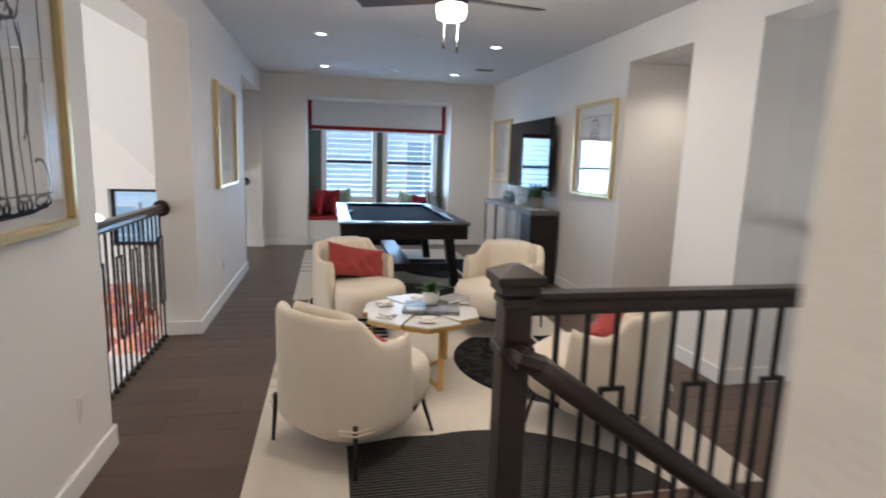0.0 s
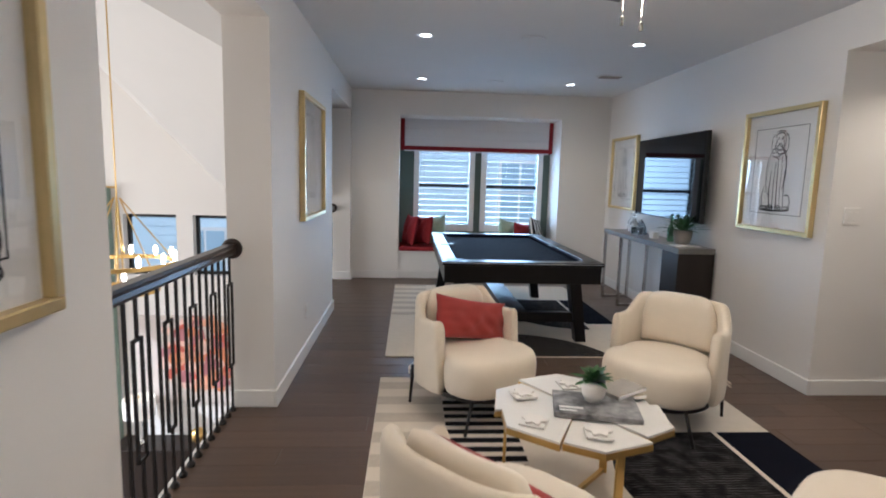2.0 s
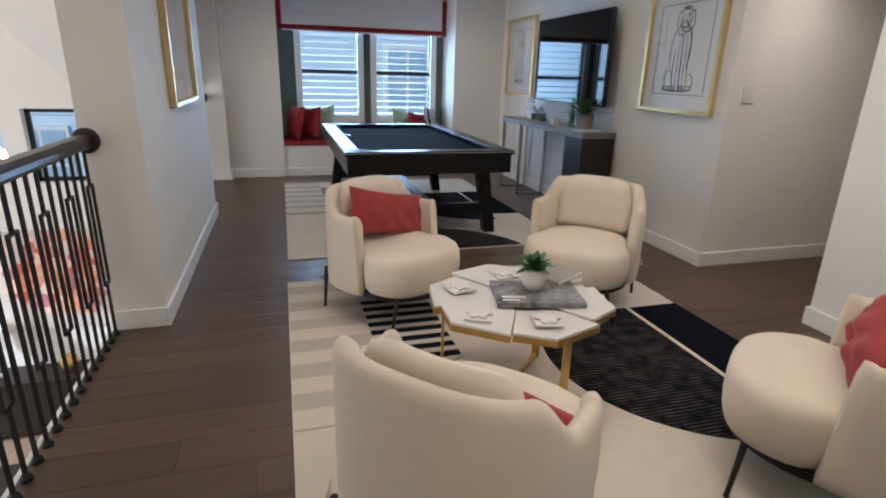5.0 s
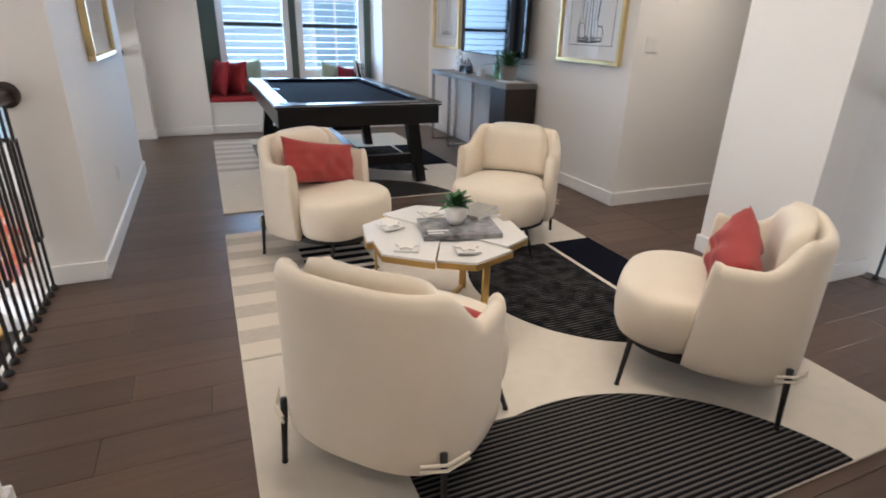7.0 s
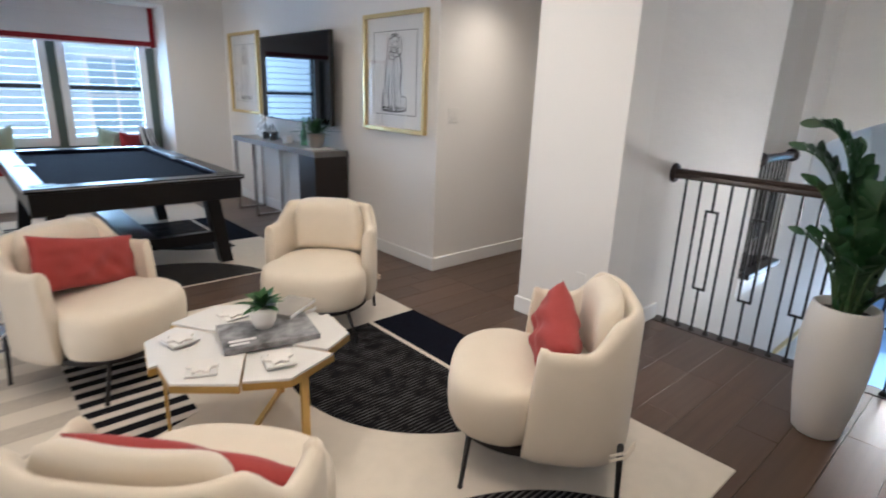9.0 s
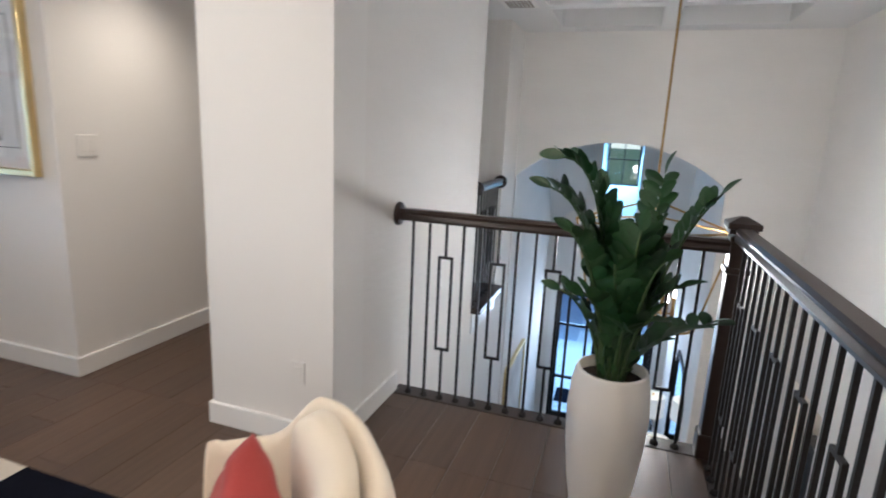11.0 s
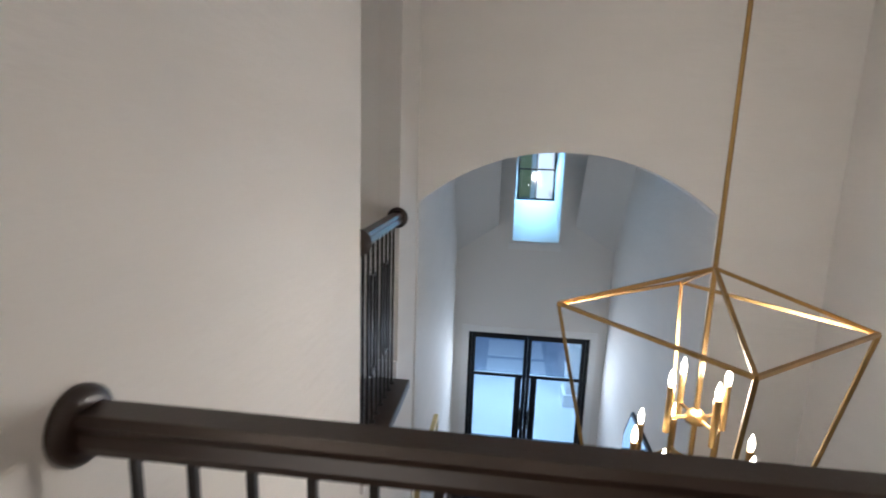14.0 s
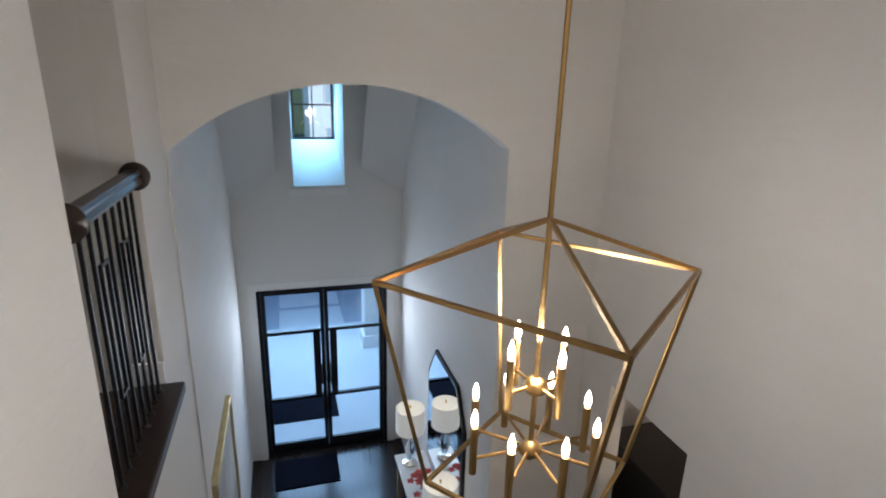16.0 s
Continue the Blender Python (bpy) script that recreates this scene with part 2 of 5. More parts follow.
def lathe(profile, n=24, cx=0.0, cy=0.0, bm=None):
    bm = bm or bmesh.new()
    rings = []
    for r, z in profile:
        rings.append([bm.verts.new((cx + r * math.cos(2 * math.pi * i / n), cy + r * math.sin(2 * math.pi * i / n), z))
                      for i in range(n)])
    for a, b in zip(rings, rings[1:]):
        for i in range(n):
            bm.faces.new((a[i], a[(i + 1) % n], b[(i + 1) % n], b[i]))
    if profile[0][0] > 1e-4:
        bm.faces.new(rings[0][::-1])
    if profile[-1][0] > 1e-4:
        bm.faces.new(rings[-1])
    return bm


def tube(points, r, n=8, bm=None, square=False, r_end=None):
    """A round or square bar along points."""
    bm = bm or bmesh.new()
    pts = [Vector(p) for p in points]
    if square:
        n = 4
    rings = []
    up = Vector((0, 0, 1))
    for i, p in enumerate(pts):
        d = (pts[min(i + 1, len(pts) - 1)] - pts[max(i - 1, 0)]).normalized()
        side = d.cross(up)
        side = side.normalized() if side.length > 0.05 else Vector((1, 0, 0))
        top = side.cross(d).normalized()
        rr = r if r_end is None else r + (r_end - r) * i / (len(pts) - 1)
        off = math.pi / 4 if square else 0
        rings.append([bm.verts.new(p + rr * (math.cos(2 * math.pi * k / n + off) * side + math.sin(2 * math.pi * k / n + off) * top))
                      for k in range(n)])
    for a, b in zip(rings, rings[1:]):
        for k in range(n):
            bm.faces.new((a[k], a[(k + 1) % n], b[(k + 1) % n], b[k]))
    bm.faces.new(rings[0][::-1])
    bm.faces.new(rings[-1])
    return bm


def wall(name, x0, x1, y0, y1, z0, z1, material=None, label="white painted wall"):
    return tagged(part(name, box(x0, x1, y0, y1, z0, z1), material or WALL), label, "wall", "", "structure")


def pillow(w, h, d, bm=None, n=22, seed=0):
    """A stuffed cushion in the xz plane, y its thickness, standing on z=0, with eared corners and slack folds."""
    bm = bm or bmesh.new()
    grid = {}
    for s in (-1, 1):
        for i in range(n + 1):
            for j in range(n + 1):
                u, v = 2 * i / n - 1, 2 * j / n - 1
                edge = i in (0, n) or j in (0, n)
                if edge and s == 1:
                    grid[s, i, j] = grid[-1, i, j]
                    continue
                puff = ((1 - u * u) * (1 - v * v)) ** 0.42
                px = u * w / 2 * (1 - 0.06 * (1 - v * v) * abs(u) ** 2)
                pz = v * h / 2 * (1 - 0.13 * (1 - u * u) * abs(v) ** 2)
                fold = 0.10 * math.sin(9 * u + 4 * v + seed) * math.exp(-2.2 * (u - 0.1) ** 2) * (1 - v * v)
                fold += 0.07 * math.sin(13 * u - 7 * v + 2 * seed) * max(0.0, 0.6 - v) * (1 - v * v)
                fold += 0.06 * math.sin(5 * u * v + 11 * v + seed) * abs(u)
                grid[s, i, j] = bm.verts.new((px, s * d / 2 * puff * (1 + fold * 1.6), pz + h / 2))
    for s in (-1, 1):
        for i in range(n):
            for j in range(n):
                q = (grid[s, i, j], grid[s, i + 1, j], grid[s, i + 1, j + 1], grid[s, i, j + 1])
                bm.faces.new(q if s < 0 else q[::-1])
    return bm

# ---- structure: upper floor ----
LW, LB, RW, FW, CZ, HZ = -0.80, -1.08, 3.0, 10.02, 2.74, 2.44
LF = -3.5   # lower floor


def slab(name, x0, x1, y0, y1, z0, z1, m, label, cat="floor"):
    return tagged(part(name, box(x0, x1, y0, y1, z0, z1), m), label, cat, "", "structure")


floor = tagged(new("floor"), "dark brown wood plank floor", "floor", "", "structure")
for r in ((LB, RW, 2.26, 10.6), (-0.83, 0.73, -1.4, 2.26), (RW, 3.62, 2.26, 3.94), (RW, 6.0, 4.62, 5.66)):
    part("subfloor", box(r[0], r[1], r[2], r[3], -0.30, -0.014), SLAB, floor)
wall("wall_left_near", LB, -0.83, -1.4, 3.68, -0.3, CZ)
wall("wall_left_pier", LB, LW, 5.46, 8.06, -0.3, CZ)
wall("wall_left_end", LB, LW, 9.86, FW, -0.3, CZ)
wall("wall_left_header", LB, LW, 3.68, 5.46, HZ, CZ)
wall("wall_left_header_far", LB, LW, 8.06, 9.86, HZ, CZ)
wall("wall_left_below", LB, LB + 0.1, -1.4, 10.3, LF, -0.3)
wall("wall_floor_edge", LB - 0.02, LB, 3.68, 10.02, -0.34, -0.002, TRIM, "white painted floor edge board")
ceiling = slab("ceiling", LB, RW + 0.2, -1.4, 10.9, CZ, CZ + 0.2, CEIL, "flat grey-white painted ceiling", "ceiling")
slab("ceiling_hall", RW + 0.2, 6.0, 4.62, 5.66, HZ, HZ + 0.2, CEIL, "low painted hall ceiling", "ceiling")
# window wall with the alcove
AX0, AX1, AH = -0.11, 2.27, 2.40
wall("wall_window_west", LB, AX0, FW, AY, 0, CZ)
wall("wall_window_east", AX1, RW + 0.2, FW, AY, 0, CZ)
wall("wall_window_header", AX0, AX1, FW, AY, AH, CZ)
WX = ((0.16, 1.02), (1.222, 2.105))
WZ0, WZ1 = 0.72, 2.2
for nm, x0, x1, z0, z1 in (("a", AX0, WX[0][0], 0, AH), ("b", WX[0][1], WX[1][0], 0, AH), ("c", WX[1][1], AX1, 0, AH),
                           ("d", WX[0][0], WX[0][1], 0, WZ0), ("e", WX[1][0], WX[1][1], 0, WZ0),
                           ("f", WX[0][0], WX[0][1], WZ1, AH), ("g", WX[1][0], WX[1][1], WZ1, AH)):
    wall("wall_alcove_" + nm, x0, x1, AY, AY + 0.16, z0, z1, GREENW, "dark sage green painted alcove wall")
# right wall, hall, column
wall("wall_right", RW, RW + 0.2, 5.66, FW, 0, CZ)
wall("wall_right_header", RW - 0.002, RW + 0.2, 4.62, 5.66, HZ, CZ)
wall("wall_hall_north", RW + 0.2, 6.0, 5.66, 5.80, 0, HZ)
wall("wall_hall_end", 6.0, 6.15, 4.5, 5.80, 0, HZ)
wall("wall_column", RW - 0.085, RW + 0.2, 3.94, 4.62, -0.3, CZ)
wall("wall_hall_south", RW + 0.2, 5.16, 4.50, 4.62, -0.3, HZ)
# foyer
FY0, FY1, FX1, DX = 1.15, 3.94, 6.7, 10.0
JX0, JX1 = 5.21, 6.08
wall("wall_foyer_left", RW + 0.2, JX0, FY1, FY1 + 0.14, LF, 4.2, TEXWALL, "textured white foyer wall")
wall("wall_foyer_left_far", JX1, DX, FY1, FY1 + 0.14, LF, 4.2, TEXWALL, "textured white foyer wall")
wall("wall_foyer_left_low", JX0, JX1, FY1, FY1 + 0.14, LF, -0.04, TEXWALL, "textured white foyer wall")
wall("wall_foyer_landing_back", JX0 - 0.6, JX1 + 0.9, 5.86, 6.0, -0.3, 4.2)
wall("wall_foyer_landing_side", JX1, JX1 + 0.14, FY1 + 0.14, 5.86, -0.3, 4.2)
slab("floor_landing", JX0 - 0.6, JX1 + 0.1, FY1 + 0.14, 5.86, -0.3, -0.014, WOOD, "dark wood landing floor")
wall("wall_foyer_right", 0.548, 5.54, FY0 - 0.14, FY0, LF, 4.2, TEXWALL, "textured white stair wall")
wall("wall_foyer_right_far", 6.33, FX1 + 0.2, FY0 - 0.14, FY0, LF, 4.2, TEXWALL, "textured white foyer wall")
wall("wall_stair_end", 0.548, 0.70, -1.4, FY0 - 0.14, -0.3, CZ, TEXWALL, "textured white corridor wall")
wall("wall_corridor_back", -1.08, 0.70, -1.54, -1.4, -0.3, CZ)
slab("roof", LB, 10.25, -2.2, 11.0, 4.42, 4.6, CEIL, "flat roof over the house", "roof")
CF, DEPTH = 2.515, 0.20   # foyer ceiling and the depth of its coffers
wall("wall_foyer_opening_header", RW - 0.085, RW + 0.2, 2.26, FY1, 2.43, CZ)


def coffered(name, x0, x1, y0, y1, xs, ys, beam, m, label):
    """A flat ceiling with sunk square panels between the lines xs and ys."""
    bm = box(x0, x1, y0, y1, CF + DEPTH, CF + DEPTH + 0.12)
    for q in ((x0, xs[0], y0, y1), (xs[-1], x1, y0, y1), (xs[0], xs[-1], y0, ys[0]), (xs[0], xs[-1], ys[-1], y1)):
        box(*q, CF, CF + DEPTH - 0.001, bm=bm)
    for x in xs[1:-1]:
        box(x - beam / 2, x + beam / 2, ys[0], ys[-1], CF, CF + DEPTH - 0.001, bm=bm)
    for y in ys[1:-1]:
        for a, b in zip(xs, xs[1:]):
            box(a + (beam / 2 if a != xs[0] else 0), b - (beam / 2 if b != xs[-1] else 0), y - beam / 2, y + beam / 2, CF, CF + DEPTH - 0.001, bm=bm)
    return tagged(part(name, bm, m), label, "ceiling", "", "structure")


coffered("ceiling_foyer", RW + 0.2, FX1 + 0.16, FY0 - 0.14, FY1 + 2.1, (3.85, 4.75, 5.645, 6.45), (1.65, 2.59, 3.54), 0.135, CEIL, "painted coffered foyer ceiling")
t = thing("ceiling_vent", (5.47, 3.76, CF), 0, "white square air vent in the foyer ceiling", "vent")
part("frame", box(-0.14, 0.14, -0.14, 0.14, -0.007, -0.001, 0.002), PLASTIC, t)
for k in range(7):
    part("slat", box(-0.11, 0.11, -0.105 + 0.03 * k, -0.085 + 0.03 * k, -0.012, -0.007), POTG, t)


def arched(name, x0, x1, y0, y1, z0, z1, a0, a1, spring, apex, m, along="y", label="white wall with an arched opening"):
    """A wall with an arched opening from a0 to a1; along: the axis on which the opening lies."""
    n = 28
    c, half, rise = (a0 + a1) / 2, (a1 - a0) / 2, apex - spring
    rad = (half * half + rise * rise) / (2 * rise)
    lo, hi = (y0, y1) if along == "y" else (x0, x1)
    pts = [(lo, z0), (a0, z0)]
    for i in range(n + 1):
        u = a0 + (a1 - a0) * i / n
        pts.append((u, apex - rad + math.sqrt(rad * rad - (u - c) ** 2)))
    pts += [(a1, z0), (hi, z0), (hi, z1), (lo, z1)]
    bm = bmesh.new()
    t0, t1 = (x0, x1) if along == "y" else (y0, y1)
    rows = [[bm.verts.new((t, u, z) if along == "y" else (u, t, z)) for u, z in pts] for t in (t0, t1)]
    k = len(pts)
    for i in range(k):
        bm.faces.new((rows[0][i], rows[0][(i + 1) % k], rows[1][(i + 1) % k], rows[1][i]))
    for row in rows:
        # left leg, right leg and the strip above the arch
        m_ = k - 4
        bm.faces.new((row[0], row[1], row[2], row[k - 1]))
        bm.faces.new((row[k - 4], row[k - 3], row[k - 2], row[k - 5]))
        top = row[2:k - 4]
        half_i = len(top) // 2
        bm.faces.new(top[:half_i + 1] + [row[k - 1]])
        bm.faces.new([row[k - 1]] + [top[half_i]] + [row[k - 2]])
        bm.faces.new(top[half_i:] + [row[k - 2]])
    return tagged(part(name, bm, m), label, "wall", "", "structure")


arched("wall_arch", FX1, FX1 + 0.16, FY0, FY1, LF, 3.4, 1.89, FY1 - 0.012, 1.07, 1.455, TEXWALL)
wall("wall_foyer_right_head", 5.54, 6.33, FY0 - 0.14, FY0, -0.56, 4.2, TEXWALL, "textured white foyer wall")
# vestibule
VY0 = 1.89
wall("wall_vestibule_right", FX1 + 0.16, DX, VY0 - 0.14, VY0, LF, 4.2, TEXWALL, "white vestibule wall")
D0, D1, DZ = 2.09, 3.735, -1.04
wall("wall_door_left", DX, DX + 0.2, D1, FY1 + 0.14, LF, 0.02)
wall("wall_door_right", DX, DX + 0.2, VY0 - 0.14, D0, LF, 0.02)
wall("wall_door_over", DX, DX + 0.2, D0, D1, DZ, 0.02)
NI0, NI1 = 2.605, 3.208
wall("wall_gable_left", DX, DX + 0.2, NI1, FY1 + 0.14, 0.02, 3.0)
wall("wall_gable_right", DX, DX + 0.2, VY0 - 0.14, NI0, 0.02, 3.0)
wall("wall_gable_sill", DX, DX + 0.2, NI0, NI1, 0.02, 0.225)


def plate(name, pts, m, label, thick=0.06, cat="ceiling"):
    """A flat slab over four or more corners, thickened upwards along its normal."""
    bm = bmesh.new()
    p = [Vector(q) for q in pts]
    nrm = (p[1] - p[0]).cross(p[2] - p[0]).normalized()
    if nrm.z < 0:
        nrm = -nrm
    a = [bm.verts.new(q) for q in p]
    b = [bm.verts.new(q + nrm * thick) for q in p]
    bm.faces.new(a), bm.faces.new(b[::-1])
    for i in range(len(p)):
        bm.faces.new((a[i], a[(i + 1) % len(p)], b[(i + 1) % len(p)], b[i]))
    return tagged(part(name, bm, m), label, cat, "", "structure")


plate("ceiling_slope_left", ((DX, FY1, 0.07), (DX, 3.40, 0.45), (DX - 1.6, 3.40, 2.86), (DX - 1.6, FY1, 2.48)), CEIL, "sloping painted vestibule ceiling")
plate("ceiling_slope_right", ((DX, VY0, 0.16), (DX, 2.405, 0.48), (DX - 1.6, 2.405, 2.86), (DX - 1.6, VY0, 2.54)), CEIL, "sloping painted vestibule ceiling")
slab("ceiling_vestibule", FX1, DX + 1.6, VY0, FY1, 2.86, 3.0, CEIL, "painted vestibule ceiling", "ceiling")
wall("wall_dormer_left", DX + 0.2, DX + 1.5, NI1, NI1 + 0.12, -0.2, 3.0)
wall("wall_dormer_right", DX + 0.2, DX + 1.5, NI0 - 0.12, NI0, -0.2, 3.0)
plate("dormer_sill", ((DX, NI0, 0.23), (DX, NI1, 0.23), (DX + 1.02, NI1, 0.68), (DX + 1.02, NI0, 0.68)), TRIM, "white sloping dormer sill", 0.03, "sill")
wall("dormer_sill_board", DX - 0.035, DX, NI0 - 0.03, NI1 + 0.05, 0.145, 0.232, TRIM, "white painted sill board")
DW0, DW1 = 2.62, 3.175
wall("wall_dormer_end_a", DX + 1.02, DX + 1.12, DW1, NI1, 0.5, 3.0)
wall("wall_dormer_end_b", DX + 1.02, DX + 1.12, NI0, DW0, 0.5, 3.0)
wall("wall_dormer_end_c", DX + 1.02, DX + 1.12, DW0, DW1, 1.62, 3.0)
wall("wall_dormer_end_d", DX + 1.02, DX + 1.12, DW0, DW1, 0.5, 0.70)
slab("floor_foyer", 0.5, DX + 0.2, FY0 - 0.14, FY1 + 0.14, LF - 0.2, LF, mat("dark_foyer_floor", (0.03, 0.022, 0.02), 0.22, vary=0.35, scale=3, stretch=(0.4, 8, 1)), "dark polished wood foyer floor")
# unseen walls, added to keep direct sun off the porch and forecourt
wall("wall_front_south", DX + 0.004, DX + 0.196, -9.0, VY0, LF - 0.3, 4.6)
wall("wall_front_north", DX, DX + 0.2, FY1 + 0.14, 13.0, LF - 0.3, 4.6)
# side room behind the lower arch
wall("wall_side_room_back", 3.6, 8.0, -1.9, -1.76, LF, -0.2)
wall("wall_side_room_east", 7.2, 7.34, -1.76, FY0 - 0.14, LF, -0.2)
wall("wall_side_room_west", 3.46, 3.6, -1.9, FY0 - 0.14, LF, -0.2)
slab("ceiling_side_room", 3.46, 7.34, -1.9, FY0 - 0.14, -0.3, -0.2, CEIL, "painted side room ceiling", "ceiling")
slab("floor_side_room", 3.46, 7.34, -1.9, FY0 - 0.14, LF - 0.2, LF, WOOD, "dark wood side room floor")
# great room
GY, GX = 10.3, -9.0
wall("wall_great_south", GX, LB, -1.54, -1.4, LF, 4.2)
wall("wall_great_upper", LB, LB + 0.1, -1.4, GY, CZ + 0.2, 4.2)
GW = ((-5.95, -5.15), (-4.20, -3.43), (-3.19, -2.42))
GZ0, GZ1 = -0.06, 0.86
wall("wall_great_north_low", GX, LB, GY, GY + 0.25, LF, GZ0)
wall("wall_great_north_high", GX, LB, GY, GY + 0.25, GZ1, 4.2)
edges = [GX] + [v for w in GW for v in w] + [LB]
for i in range(0, len(edges), 2):
    wall("wall_great_north_%s" % "abcdef"[i // 2], edges[i], edges[i + 1], GY, GY + 0.25, GZ0, GZ1)
wall("wall_great_west_low", GX - 0.2, GX, -1.4, GY, LF, -2.6)
wall("wall_great_west_high", GX - 0.2, GX, -1.4, GY, 2.6, 4.2)
wall("wall_great_west_a", GX - 0.2, GX, -1.4, 2.2, -2.6, 2.6)
wall("wall_great_west_b", GX - 0.2, GX, 8.8, GY, -2.6, 2.6)
slab("floor_great_room", GX, LB, -1.4, GY, LF - 0.2, LF, mat("light_oak_floor", (0.30, 0.22, 0.15), 0.4, vary=0.2, scale=3, stretch=(8, 0.5, 1)), "wood great room floor")
slab("ceiling_great_room", GX, LB + 0.1, -1.54, GY, 4.2, 4.4, CEIL, "painted great room ceiling", "ceiling")
rake = prism([(-5.67, 4.19), (-2.36, 0.933), (LB - 0.004, 0.933), (LB - 0.004, 4.19)], GY - 0.30, GY - 0.002)
for v in rake.verts:
    v.co = Vector((v.co.x, v.co.z, v.co.y))
    if v.co.y < GY - 0.1:
        v.co.y -= 2.4
        v.co.x = min(LB - 0.004, v.co.x + 1.1)
        v.co.z = min(4.19, v.co.z + 1.5)
tagged(part("wall_great_rake", rake, CEIL), "raked drywall soffit under the vault", "wall", "", "structure")


# ---- baseboards and trim ----
def base(name, x0, x1, y0, y1):
    bm = box(x0, x1, y0, y1, 0, 0.115, 0.004)
    return tagged(part(name, bm, TRIM), "white painted baseboard", "baseboard", "", "structure")


B = 0.018
base("baseboard_left_near", -0.83, -0.83 + B, -1.4, 3.68)
base("baseboard_left_near_end", LB, -0.83 + B, 3.68, 3.68 + B)
base("baseboard_pier", LW, LW + B, 5.46 - B, 8.06 + B)
base("baseboard_pier_near", LB, LW, 5.46 - B, 5.46)
base("baseboard_pier_far", LB, LW, 8.06, 8.06 + B)
base("baseboard_end", LW, LW + B, 9.86 - B, FW - B)
base("baseboard_end_jamb", LB, LW, 9.86 - B, 9.86)
base("baseboard_window_west", LW, AX0, FW - B, FW)
base("baseboard_window_east", AX1, RW - B, FW - B, FW)
base("baseboard_right", RW - B, RW, 5.66 - B, FW)
base("baseboard_hall", RW, 6.0, 5.66 - B, 5.66)
base("baseboard_column", RW - 0.085 - B, RW - 0.085, 3.94 - B, 4.62 + B)
base("baseboard_column_hall", RW - 0.085, 5.0, 4.62, 4.62 + B)
base("baseboard_column_foyer", RW - 0.085, 3.62, 3.94 - B, 3.94)
base("baseboard_stair_end", 0.548 - B, 0.548, -1.4, FY0 - 0.14)
for nm, q in (("trim_floor_edge_foyer", (3.62, 3.66, 2.2, FY1)), ("trim_floor_edge_stair", (0.73, 3.66, 2.16, 2.26))):
    tagged(part(nm, box(*q, -0.30, -0.016), TRIM), "white painted stair well edge", "trim", "", "structure")
tagged(part("trim_nosing_foyer", box(3.56, 3.68, 2.302, FY1, -0.014, 0.004, 0.006), RAIL), "dark wood floor nosing", "trim", "", "structure")
tagged(part("trim_nosing_stair", box(0.70, 3.68, 2.14, 2.30, -0.012, 0.004, 0.006), RAIL), "dark wood floor nosing", "trim", "", "structure")
tagged(part("trim_landing_ledge", box(JX0, JX1 - 0.03, FY1 - 0.09, FY1 + 0.14, -0.04, 0.015, 0.006), RAIL), "dark wood landing ledge", "trim", "", "structure")
tagged(part("trim_landing_apron", box(JX0, JX1 - 0.05, FY1 - 0.02, FY1, -0.22, -0.042), TRIM), "white apron below the landing ledge", "trim", "", "structure")
wall("wall_jamb_base", JX1 - 0.02, JX1, FY1, FY1 + 0.14, 0.004, 0.12, TRIM, "white baseboard block")


# ---- stairs down to the foyer ----
stairs = thing("staircase", label="dark wood stairs descending to the foyer", category="stairs")
for i in range(17):
    x = 0.73 + 0.265 * i
    z = -0.19 * (i + 1)
    part("tread", box(x, x + 0.29, FY0 + 0.02, 2.16, z - 0.04, z, 0.008), RAIL, stairs)
    part("riser", box(x, x + 0.02, FY0 + 0.02, 2.16, z, z + 0.15), TRIM, stairs)
bm = prism([(0.73, 0), (5.3, -3.27), (5.3, -3.5), (0.73, -0.45)], 2.16, 2.20)
for v in bm.verts:
    v.co = Vector((v.co.x, v.co.z, v.co.y))
part("stringer", bm, TRIM, stairs, "white painted stringer")


